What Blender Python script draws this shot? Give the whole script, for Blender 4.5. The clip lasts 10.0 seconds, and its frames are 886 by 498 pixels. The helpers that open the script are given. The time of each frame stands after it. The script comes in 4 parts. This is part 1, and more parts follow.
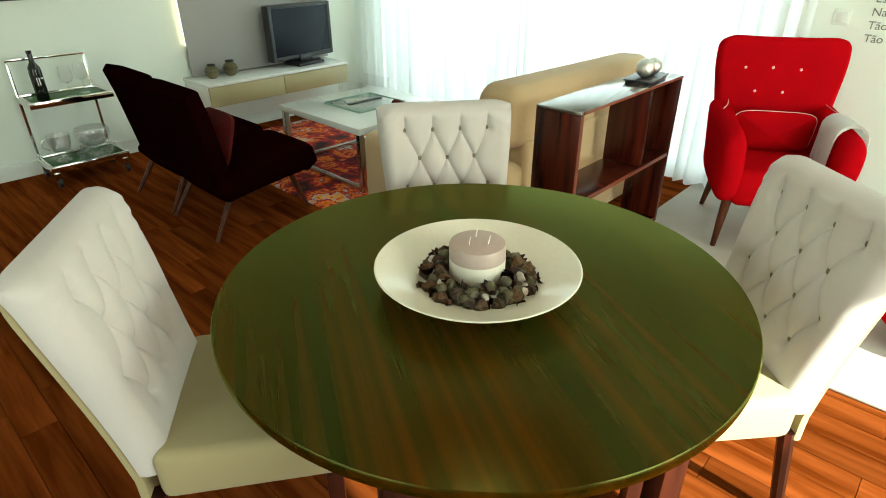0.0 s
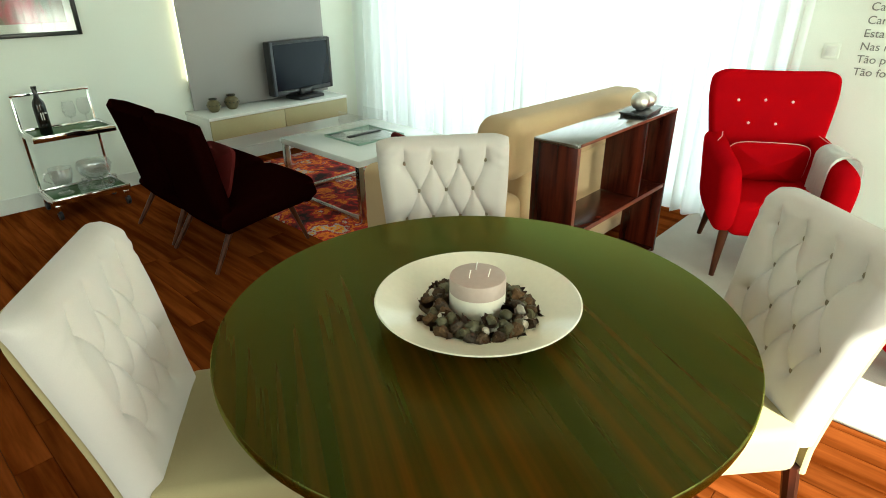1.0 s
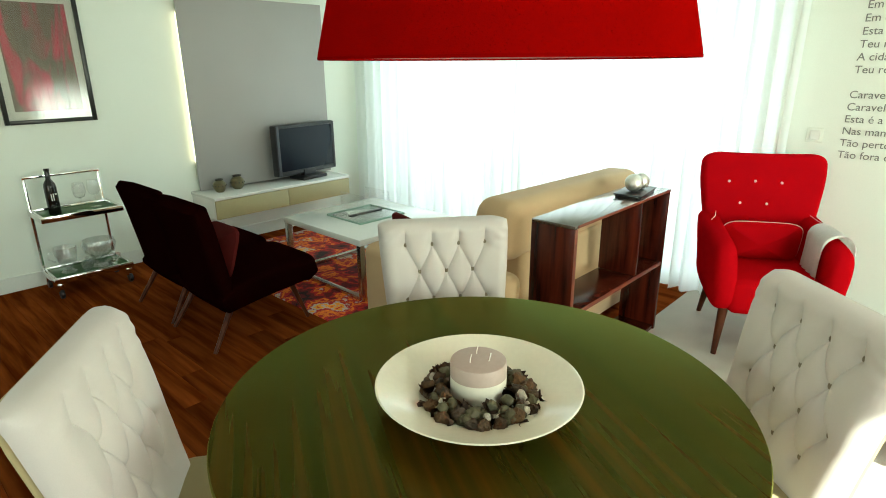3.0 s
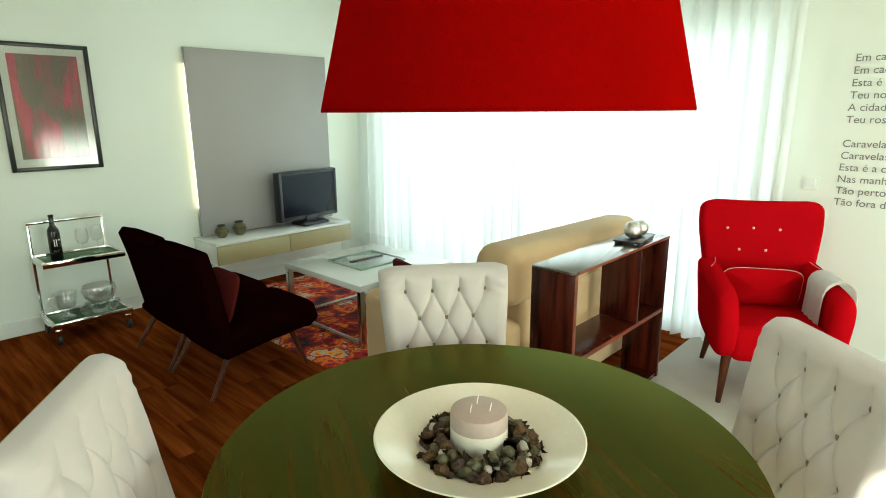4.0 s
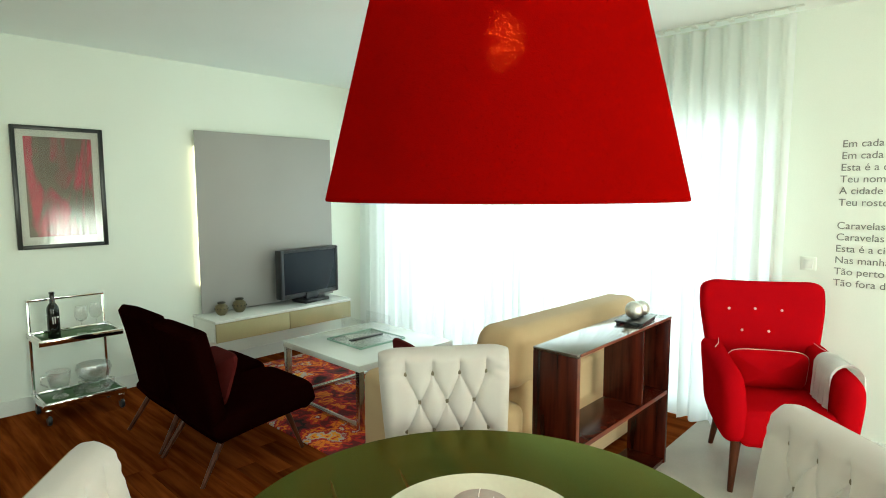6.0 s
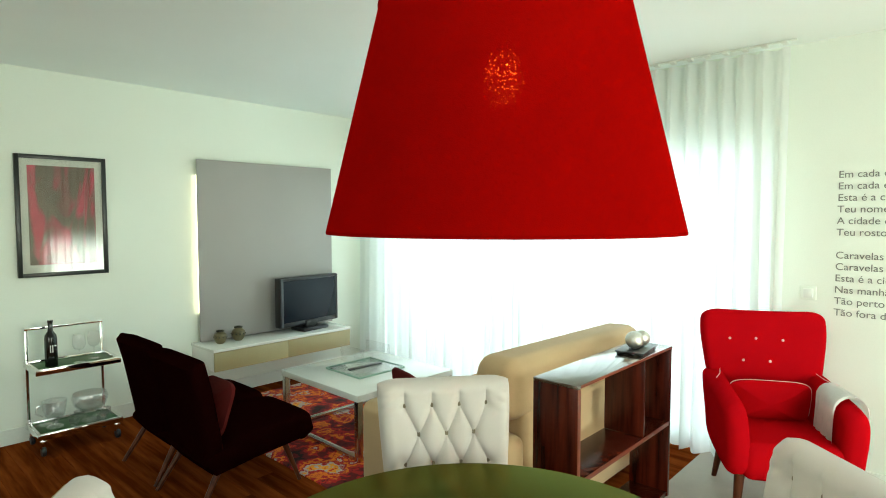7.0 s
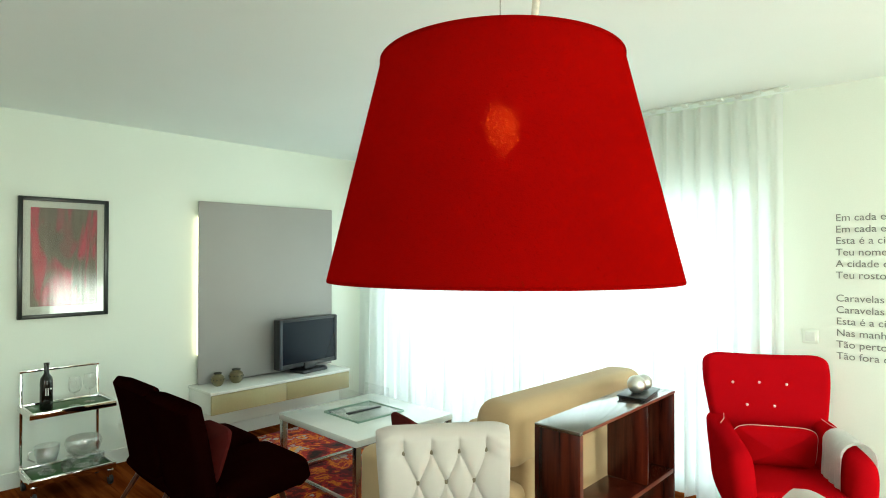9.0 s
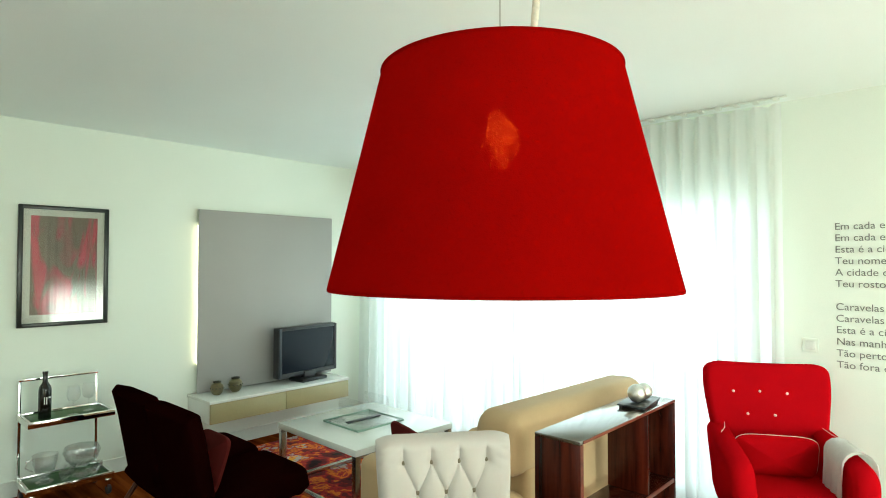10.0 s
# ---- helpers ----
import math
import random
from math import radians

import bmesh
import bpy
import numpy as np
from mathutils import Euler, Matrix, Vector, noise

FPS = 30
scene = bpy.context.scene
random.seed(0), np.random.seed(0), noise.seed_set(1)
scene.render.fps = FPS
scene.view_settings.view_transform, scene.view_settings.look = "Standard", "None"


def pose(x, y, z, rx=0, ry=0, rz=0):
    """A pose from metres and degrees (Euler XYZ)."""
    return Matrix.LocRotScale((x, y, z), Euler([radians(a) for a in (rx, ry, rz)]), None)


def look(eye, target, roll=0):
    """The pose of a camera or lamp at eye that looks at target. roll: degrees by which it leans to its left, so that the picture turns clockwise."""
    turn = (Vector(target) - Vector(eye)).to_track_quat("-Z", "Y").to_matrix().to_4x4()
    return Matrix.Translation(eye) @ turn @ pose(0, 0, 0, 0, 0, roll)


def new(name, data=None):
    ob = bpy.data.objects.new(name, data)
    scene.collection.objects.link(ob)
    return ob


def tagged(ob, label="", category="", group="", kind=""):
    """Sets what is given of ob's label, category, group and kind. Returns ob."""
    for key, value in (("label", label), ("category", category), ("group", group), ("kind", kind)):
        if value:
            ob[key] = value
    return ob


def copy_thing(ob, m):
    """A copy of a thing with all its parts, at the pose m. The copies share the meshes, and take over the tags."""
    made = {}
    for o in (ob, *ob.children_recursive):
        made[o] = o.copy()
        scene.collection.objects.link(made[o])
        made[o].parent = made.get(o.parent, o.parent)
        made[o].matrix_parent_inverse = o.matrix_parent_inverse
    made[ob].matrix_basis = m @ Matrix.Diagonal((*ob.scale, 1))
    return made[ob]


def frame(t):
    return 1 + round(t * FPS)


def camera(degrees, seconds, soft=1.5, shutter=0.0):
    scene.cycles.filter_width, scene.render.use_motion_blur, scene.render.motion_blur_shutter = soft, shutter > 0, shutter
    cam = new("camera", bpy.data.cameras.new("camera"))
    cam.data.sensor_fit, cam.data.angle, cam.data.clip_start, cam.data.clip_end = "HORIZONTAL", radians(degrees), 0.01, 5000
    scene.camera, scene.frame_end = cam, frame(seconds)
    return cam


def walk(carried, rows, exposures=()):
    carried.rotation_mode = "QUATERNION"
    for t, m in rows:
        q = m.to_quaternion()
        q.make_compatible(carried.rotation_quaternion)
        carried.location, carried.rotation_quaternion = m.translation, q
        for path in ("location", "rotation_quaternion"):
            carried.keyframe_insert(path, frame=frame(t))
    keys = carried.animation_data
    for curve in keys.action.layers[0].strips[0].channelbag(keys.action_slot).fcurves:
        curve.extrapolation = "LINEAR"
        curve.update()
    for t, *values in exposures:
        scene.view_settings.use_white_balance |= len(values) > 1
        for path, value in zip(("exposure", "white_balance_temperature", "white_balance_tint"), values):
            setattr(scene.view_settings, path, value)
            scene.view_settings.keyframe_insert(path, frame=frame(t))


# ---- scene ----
cam = camera(75.57, 10.0, 1.0)
PATH = [  # seconds, x, y, z, yaw, pitch, roll
    (0, 0.7780, -0.9728, 1.4997, 42.967, -28.243, 0.126),
    (0.5, 0.7781, -0.9755, 1.5040, 42.860, -26.875, 0.270),
    (1, 0.7766, -0.9768, 1.5119, 42.791, -25.314, 0.321),
    (1.5, 0.7773, -0.9801, 1.5215, 42.731, -23.760, 0.487),
    (2, 0.7801, -0.9844, 1.5331, 42.701, -21.879, 0.546),
    (2.5, 0.7820, -0.9868, 1.5394, 42.692, -19.998, 0.477),
    (4, 0.7860, -0.9890, 1.5510, 42.722, -13.396, 0.341),
    (4.5, 0.7882, -0.9909, 1.5565, 42.752, -11.239, 0.343),
    (5, 0.7872, -0.9907, 1.5615, 42.720, -9.083, 0.225),
    (5.5, 0.7870, -0.9911, 1.5688, 42.736, -7.362, 0.170),
    (7, 0.7928, -0.9954, 1.5895, 42.738, -3.175, 0.034),
    (7.5, 0.7959, -0.9976, 1.5971, 42.757, -1.974, 0.002),
    (8, 0.7975, -0.9995, 1.6013, 42.759, -0.948, 0.002),
    (8.5, 0.7988, -1.0007, 1.6057, 42.768, -0.099, -0.010),
    (9, 0.7997, -1.0014, 1.6104, 42.761, 0.735, -0.022),
    (9.5, 0.8018, -1.0032, 1.6133, 42.776, 1.267, -0.032),
    (10, 0.8014, -1.0045, 1.6126, 42.735, 1.550, -0.039),
]
walk(cam, [(t, pose(x, y, z, 90, 0, yaw) @ pose(0, 0, 0, pitch, 0, 0) @ pose(0, 0, 0, 0, 0, -roll)) for t, x, y, z, yaw, pitch, roll in PATH], [(0.0, 2.06, 6500, -9.5), (4.5, 2.09, 6420, -9.5), (10.0, 2.19, 6250, -10.5)])
# ---- light ----
WEST, NORTH, EAST, SOUTH, CEIL = -4.105, 3.08, 3.3, -3.4, 2.64
world = bpy.data.worlds.new("sky")
scene.world = world
world.use_nodes = True
wn = world.node_tree
sky = wn.nodes.new("ShaderNodeTexSky")
sky.sky_type, sky.sun_disc = "NISHITA", False
sky.sun_elevation, sky.sun_rotation = radians(33), radians(98)
wn.links.new(sky.outputs[0], wn.nodes["Background"].inputs[0])
wn.nodes["Background"].inputs[1].default_value = 0.05


def area_lamp(name, m, sx, sy, watts, colour):
    data = bpy.data.lights.new(name, "AREA")
    data.shape, data.size, data.size_y, data.energy, data.color = "RECTANGLE", sx, sy, watts, colour
    ob = new(name, data)
    ob.matrix_world = m
    return ob


NORTH_WATTS, EAST_WATTS, SOUTH_FILL_WATTS, BULB_WATTS = 23, 27, 9, 0.7
area_lamp("north_window_daylight", look((-2.0, 3.55, 1.1), (-2.0, 0, 1.0)), 3.6, 2.0, NORTH_WATTS, (0.88, 0.94, 1.0))
area_lamp("east_window_daylight", look((EAST + 0.3, 0.22, 1.25), (0, 0.22, 0.9)), 2.0, 1.9, EAST_WATTS, (1.0, 0.98, 0.95))
# South lamp is an added, unseen fill that brightens surfaces facing south.
area_lamp("south_fill_light", look((0.1, SOUTH - 0.3, 1.3), (0.1, 0, 1.2)), 2.5, 1.8, SOUTH_FILL_WATTS, (1.0, 0.99, 0.96))
area_lamp("east_low_window_daylight", look((EAST + 0.3, 2.35, 0.62), (0, 2.35, 0.6)), 1.15, 1.1, 12, (1.0, 0.98, 0.95))
sun = bpy.data.lights.new("sun", "SUN")
sun.energy, sun.angle, sun.color = 5.0, radians(0.6), (1.0, 0.95, 0.86)
new("sun", sun).matrix_world = look((0, 0, 0), (-math.cos(radians(33)) * math.cos(radians(8)), math.cos(radians(33)) * math.sin(radians(8)), -math.sin(radians(33))))


# ---- materials ----
def material(name, colour, rough=0.6, metal=0.0, vary=0.12, scale=6.0, fine=80.0, bump=0.1, sheen=0.0, coat=0.0, island=0.0, stretch=(1, 1, 1), spec=0.5):
    m = bpy.data.materials.new(name)
    m.use_nodes = True
    nt = m.node_tree
    b = nt.nodes["Principled BSDF"]
    b.inputs["Roughness"].default_value, b.inputs["Metallic"].default_value = rough, metal
    b.inputs["Sheen Weight"].default_value, b.inputs["Coat Weight"].default_value = sheen, coat
    b.inputs["Specular IOR Level"].default_value = spec
    tc = nt.nodes.new("ShaderNodeTexCoord")
    mp = nt.nodes.new("ShaderNodeMapping")
    mp.inputs["Scale"].default_value = stretch
    nt.links.new(tc.outputs["Object"], mp.inputs["Vector"])
    big, small = nt.nodes.new("ShaderNodeTexNoise"), nt.nodes.new("ShaderNodeTexNoise")
    big.inputs["Scale"].default_value, small.inputs["Scale"].default_value = scale, fine
    big.inputs["Detail"].default_value, small.inputs["Detail"].default_value = 4, 3
    nt.links.new(mp.outputs[0], big.inputs["Vector"]), nt.links.new(mp.outputs[0], small.inputs["Vector"])
    add = nt.nodes.new("ShaderNodeMath")
    add.operation = "ADD"
    nt.links.new(big.outputs[0], add.inputs[0]), nt.links.new(small.outputs[0], add.inputs[1])
    rng = nt.nodes.new("ShaderNodeMapRange")
    rng.inputs[1].default_value, rng.inputs[2].default_value = 0.7, 1.3
    rng.inputs[3].default_value, rng.inputs[4].default_value = 1 - vary, 1 + vary
    nt.links.new(add.outputs[0], rng.inputs[0])
    last = rng.outputs[0]
    if island:
        info = nt.nodes.new("ShaderNodeObjectInfo")
        r2 = nt.nodes.new("ShaderNodeMapRange")
        r2.inputs[3].default_value, r2.inputs[4].default_value = 1 - island, 1 + island
        nt.links.new(info.outputs["Random"], r2.inputs[0])
        mu = nt.nodes.new("ShaderNodeMath")
        mu.operation = "MULTIPLY"
        nt.links.new(last, mu.inputs[0]), nt.links.new(r2.outputs[0], mu.inputs[1])
        last = mu.outputs[0]
    mix = nt.nodes.new("ShaderNodeVectorMath")
    mix.operation = "SCALE"
    mix.inputs[0].default_value = colour
    nt.links.new(last, mix.inputs["Scale"])
    nt.links.new(mix.outputs[0], b.inputs["Base Color"])
    if bump:
        bp = nt.nodes.new("ShaderNodeBump")
        bp.inputs["Strength"].default_value, bp.inputs["Distance"].default_value = bump, 0.004
        nt.links.new(small.outputs[0], bp.inputs["Height"])
        nt.links.new(bp.outputs[0], b.inputs["Normal"])
    return m


def wood(name, dark, light, rough=0.35, scale=3.0, along="X", island=0.0, coat=0.0, spec=0.5):
    """Streaked wood: bands drawn out along one axis, with pores; each piece is cut from another place."""
    m = material(name, light, rough, vary=0.12, scale=scale, fine=90, bump=0, island=island, coat=coat, spec=spec,
                 stretch=(0.08, 1, 1) if along == "X" else (1, 0.08, 1) if along == "Y" else (1, 1, 0.08))
    nt = m.node_tree
    tc = next(n for n in nt.nodes if n.bl_idname == "ShaderNodeTexCoord")
    mp = next(n for n in nt.nodes if n.bl_idname == "ShaderNodeMapping")
    sc = next(n for n in nt.nodes if n.bl_idname == "ShaderNodeVectorMath")
    info = nt.nodes.new("ShaderNodeObjectInfo")
    off = nt.nodes.new("ShaderNodeVectorMath")
    off.operation = "MULTIPLY_ADD"
    off.inputs[1].default_value = (41.0, 17.0, 29.0)
    nt.links.new(info.outputs["Random"], off.inputs[0]), nt.links.new(tc.outputs["Object"], off.inputs[2])
    nt.links.new(off.outputs[0], mp.inputs["Vector"])
    st = nt.nodes.new("ShaderNodeTexNoise")
    st.inputs["Scale"].default_value, st.inputs["Detail"].default_value, st.inputs["Distortion"].default_value = scale * 5, 3, 0.25
    nt.links.new(mp.outputs[0], st.inputs["Vector"])
    ramp = nt.nodes.new("ShaderNodeValToRGB")
    ramp.color_ramp.elements[0].position, ramp.color_ramp.elements[1].position = 0.36, 0.66
    ramp.color_ramp.elements[0].color, ramp.color_ramp.elements[1].color = (*dark, 1), (*light, 1)
    nt.links.new(st.outputs[0], ramp.inputs[0])
    nt.links.new(ramp.outputs[0], sc.inputs[0])
    return m


def glow(name, colour, strength):
    m = bpy.data.materials.new(name)
    m.use_nodes = True
    b = m.node_tree.nodes["Principled BSDF"]
    b.inputs["Base Color"].default_value = (*colour, 1)
    b.inputs["Emission Color"].default_value, b.inputs["Emission Strength"].default_value = (*colour, 1), strength
    return m


def glass(name, colour=(0.95, 0.98, 0.96), rough=0.0, clear=0.86, gloss=0.05):
    """Thin clear glass: mostly see-through, with a real mirror gloss by Fresnel."""
    m = bpy.data.materials.new(name)
    m.use_nodes = True
    nt = m.node_tree
    nt.nodes.remove(nt.nodes["Principled BSDF"])
    tr, gl, mx, lw = (nt.nodes.new("ShaderNode" + k) for k in ("BsdfTransparent", "BsdfGlossy", "MixShader", "LayerWeight"))
    tr.inputs[0].default_value = (*[clear + (1 - clear) * c * 0.5 for c in colour], 1)
    gl.inputs["Roughness"].default_value = rough
    lw.inputs[0].default_value = 0.5
    pw, sm = nt.nodes.new("ShaderNodeMath"), nt.nodes.new("ShaderNodeMath")
    pw.operation, sm.operation = "POWER", "MULTIPLY_ADD"
    pw.inputs[1].default_value, sm.inputs[1].default_value, sm.inputs[2].default_value = 4.0, 0.75, gloss
    nt.links.new(lw.outputs["Facing"], pw.inputs[0]), nt.links.new(pw.outputs[0], sm.inputs[0])
    nt.links.new(sm.outputs[0], mx.inputs[0]), nt.links.new(tr.outputs[0], mx.inputs[1]), nt.links.new(gl.outputs[0], mx.inputs[2])
    nt.links.new(mx.outputs[0], nt.nodes["Material Output"].inputs[0])
    return m


def sheer(name, colour, clear=0.25, through_=0.55):
    """Sheer cloth: part open weave, part light let through, part plain cloth."""
    m = bpy.data.materials.new(name)
    m.use_nodes = True
    nt = m.node_tree
    b = nt.nodes["Principled BSDF"]
    b.inputs["Base Color"].default_value, b.inputs["Roughness"].default_value = (*colour, 1), 0.8
    tl, tr = nt.nodes.new("ShaderNodeBsdfTranslucent"), nt.nodes.new("ShaderNodeBsdfTransparent")
    tl.inputs[0].default_value = (*colour, 1)
    m1, m2 = nt.nodes.new("ShaderNodeMixShader"), nt.nodes.new("ShaderNodeMixShader")
    m1.inputs[0].default_value, m2.inputs[0].default_value = through_, clear
    nt.links.new(b.outputs[0], m1.inputs[1]), nt.links.new(tl.outputs[0], m1.inputs[2])
    nt.links.new(m1.outputs[0], m2.inputs[1]), nt.links.new(tr.outputs[0], m2.inputs[2])
    nt.links.new(m2.outputs[0], nt.nodes["Material Output"].inputs[0])
    return m


def shade_cloth(name, colour):
    """Red woven cloth with tiny gaps between the threads, through which the bulb sparkles."""
    m = material(name, colour, 0.85, vary=0.10, scale=5, fine=400, bump=0.15, spec=0.0)
    nt = m.node_tree
    b = nt.nodes["Principled BSDF"]
    tc = next(n for n in nt.nodes if n.bl_idname == "ShaderNodeTexCoord")
    tl, tr = nt.nodes.new("ShaderNodeBsdfTranslucent"), nt.nodes.new("ShaderNodeBsdfTransparent")
    tl.inputs[0].default_value = (0.22, 0.001, 0.001, 1)
    tr.inputs[0].default_value = (0.45, 0.050, 0.010, 1)
    v = nt.nodes.new("ShaderNodeTexNoise")
    v.inputs["Scale"].default_value, v.inputs["Detail"].default_value = 400, 1
    nt.links.new(tc.outputs["Object"], v.inputs["Vector"])
    cut = nt.nodes.new("ShaderNodeMath")
    cut.operation = "GREATER_THAN"
    cut.inputs[1].default_value = 0.67
    nt.links.new(v.outputs[0], cut.inputs[0])
    m1, m2 = nt.nodes.new("ShaderNodeMixShader"), nt.nodes.new("ShaderNodeMixShader")
    m1.inputs[0].default_value = 0.12
    half = nt.nodes.new("ShaderNodeMath")
    half.operation = "MULTIPLY"
    half.inputs[1].default_value = 0.5
    nt.links.new(cut.outputs[0], half.inputs[0]), nt.links.new(half.outputs[0], m2.inputs[0])
    nt.links.new(b.outputs[0], m1.inputs[1]), nt.links.new(tl.outputs[0], m1.inputs[2])
    nt.links.new(m1.outputs[0], m2.inputs[1]), nt.links.new(tr.outputs[0], m2.inputs[2])
    nt.links.new(m2.outputs[0], nt.nodes["Material Output"].inputs[0])
    return m


def patterned(name, colours, scale, rough=0.9, detail=6, blend="CONSTANT", stretch=(1, 1, 1)):
    """Blotchy woven pattern of several yarn colours."""
    m = material(name, (1, 1, 1), rough, vary=0.2, scale=9, fine=220, bump=0.6)
    nt = m.node_tree
    tc = next(n for n in nt.nodes if n.bl_idname == "ShaderNodeTexCoord")
    sc = next(n for n in nt.nodes if n.bl_idname == "ShaderNodeVectorMath")
    ns = nt.nodes.new("ShaderNodeTexNoise")
    ns.inputs["Scale"].default_value, ns.inputs["Detail"].default_value, ns.inputs["Distortion"].default_value, ns.inputs["Roughness"].default_value = scale, detail, 1.2, 0.62
    mp = nt.nodes.new("ShaderNodeMapping")
    mp.inputs["Scale"].default_value = stretch
    nt.links.new(tc.outputs["Object"], mp.inputs["Vector"]), nt.links.new(mp.outputs[0], ns.inputs["Vector"])
    ramp = nt.nodes.new("ShaderNodeValToRGB")
    ramp.color_ramp.interpolation = blend
    els = ramp.color_ramp.elements
    while len(els) < len(colours):
        els.new(0.5)
    for e, (pos, col) in zip(els, colours):
        e.position, e.color = pos, (*col, 1)
    nt.links.new(ns.outputs[0], ramp.inputs[0])
    nt.links.new(ramp.outputs[0], sc.inputs[0])
    return m


WALL = material("wall_paint", (0.82, 0.875, 0.785), 0.75, vary=0.02, scale=1.5, fine=160, bump=0.04)
CEILING = material("ceiling_paint", (0.89, 0.945, 0.915), 0.8, vary=0.02, scale=1.2, fine=150, bump=0.03)
WHITE = material("white_lacquer", (0.84, 0.86, 0.82), 0.15, vary=0.02, bump=0.01, coat=0.5)
WHITEPAINT = material("white_trim_paint", (0.78, 0.82, 0.76), 0.5, vary=0.03, bump=0.02)
PANEL = material("grey_panel", (0.36, 0.35, 0.335), 0.6, vary=0.03, scale=2, fine=140, bump=0.03)
OLIVE = material("olive_lacquer", (0.40, 0.36, 0.19), 0.35, vary=0.04, bump=0.01)
FLOORWOOD = wood("floor_wood", (0.078, 0.0150, 0.0022), (0.175, 0.042, 0.009), 0.5, 4.0, "X", island=0.30, spec=0.0)
GAP = material("floor_joint", (0.03, 0.012, 0.006), 0.8)
TABLEWOOD = wood("table_veneer", (0.0095, 0.0108, 0.0003), (0.048, 0.0155, 0.0007), 0.5, 6.0, "X", spec=0.0)


def lacquer(m, tint, rough, ior):
    """A tinted clear lacquer over a matt surface, its gloss by Fresnel."""
    nt = m.node_tree
    gl, fr, mx = (nt.nodes.new("ShaderNode" + k) for k in ("BsdfGlossy", "Fresnel", "MixShader"))
    gl.inputs["Color"].default_value, gl.inputs["Roughness"].default_value = (*tint, 1), rough
    fr.inputs["IOR"].default_value = ior
    nt.links.new(fr.outputs[0], mx.inputs[0])
    nt.links.new(nt.nodes["Principled BSDF"].outputs[0], mx.inputs[1]), nt.links.new(gl.outputs[0], mx.inputs[2])
    nt.links.new(mx.outputs[0], nt.nodes["Material Output"].inputs[0])


lacquer(TABLEWOOD, (0.68, 0.78, 0.22), 0.22, 1.50)
for n in TABLEWOOD.node_tree.nodes:
    if n.bl_idname == "ShaderNodeMapping":
        n.inputs["Scale"].default_value = (0.004, 1, 1)
    elif n.bl_idname == "ShaderNodeTexNoise" and n.inputs["Distortion"].default_value > 0:
        n.inputs["Distortion"].default_value, n.inputs["Detail"].default_value = 0.0, 5
    elif n.bl_idname == "ShaderNodeValToRGB":
        n.color_ramp.elements[0].position, n.color_ramp.elements[1].position = 0.35, 0.70
DARKWOOD = wood("dark_wood", (0.018, 0.005, 0.003), (0.055, 0.012, 0.006), 0.35, 4, "Z")
ROSEWOOD = wood("rosewood", (0.020, 0.003, 0.0015), (0.080, 0.012, 0.005), 0.25, 5, "Z", spec=0.3)
# Polished top; base lightened and greyed to paint in part of its pale reflection.
ROSETOP = wood("rosewood_pale_sheen", (0.050, 0.040, 0.028), (0.085, 0.060, 0.040), 0.20, 5, "Y", coat=1.0, spec=1.0)
ROSETOP.node_tree.nodes["Principled BSDF"].inputs["Coat Roughness"].default_value = 0.14
ROSETOP.node_tree.nodes["Principled BSDF"].inputs["Coat IOR"].default_value = 1.9
ROSE_EDGE = wood("rosewood_edge", (0.10, 0.020, 0.008), (0.16, 0.036, 0.014), 0.35, 5, "Y")
LEGWOOD = wood("walnut_leg", (0.04, 0.010, 0.004), (0.10, 0.028, 0.010), 0.35, 6, "Z", spec=0.2)
LINEN = material("cream_linen", (0.53, 0.497, 0.46), 0.9, vary=0.04, scale=4, fine=500, bump=0.12, sheen=0.2, spec=0.1)
SEATLINEN = material("tan_linen", (0.36, 0.30, 0.16), 0.9, vary=0.06, scale=4, fine=450, bump=0.15, sheen=0.1, spec=0.05)
BUTTON = material("button_linen", (0.20, 0.17, 0.12), 0.8, vary=0.05, fine=400, spec=0.1)
BEIGE = material("beige_suede", (0.50, 0.36, 0.20), 0.95, vary=0.07, scale=4, fine=240, bump=0.15, sheen=0.2, spec=0.1)
MAROON = material("dark_maroon_cloth", (0.0080, 0.0011, 0.0009), 0.95, vary=0.2, scale=5, fine=300, bump=0.15, spec=0.0)
PILLOWRED = material("dusty_red_cloth", (0.085, 0.010, 0.009), 0.9, vary=0.1, scale=6, fine=300, bump=0.15, spec=0.1)
RED = material("red_wool", (0.40, 0.0012, 0.006), 0.9, vary=0.07, scale=5, fine=350, bump=0.2, spec=0.0)
PIPING = material("pale_piping", (0.75, 0.55, 0.48), 0.8, vary=0.05)
THROW = material("white_throw", (0.92, 0.92, 0.88), 0.95, vary=0.06, scale=12, fine=220, bump=0.6, sheen=0.3)
CHROME = material("chrome", (0.80, 0.80, 0.78), 0.08, 1.0, vary=0.03, bump=0.0)
STEEL = material("brushed_steel", (0.55, 0.55, 0.53), 0.25, 1.0, vary=0.05, bump=0.02)
GREENTRAY = material("green_tray_glass", (0.06, 0.14, 0.05), 0.45, vary=0.05, bump=0.0, spec=0.15)
BLACK = material("black_plastic", (0.012, 0.012, 0.014), 0.3, vary=0.05, bump=0.02)
SCREEN = material("tv_screen", (0.006, 0.010, 0.018), 0.22, vary=0.03, bump=0.0, spec=0.2)
SILVERPL = material("grey_bezel", (0.030, 0.036, 0.048), 0.3, vary=0.05, bump=0.01)
BOTTLE = material("bottle_glass", (0.008, 0.008, 0.006), 0.06, vary=0.02, bump=0.0)
PALE = material("pale_print", (0.75, 0.76, 0.72), 0.6, vary=0.03)
INK = material("wall_lettering", (0.19, 0.20, 0.18), 0.7, vary=0.03, bump=0.0)
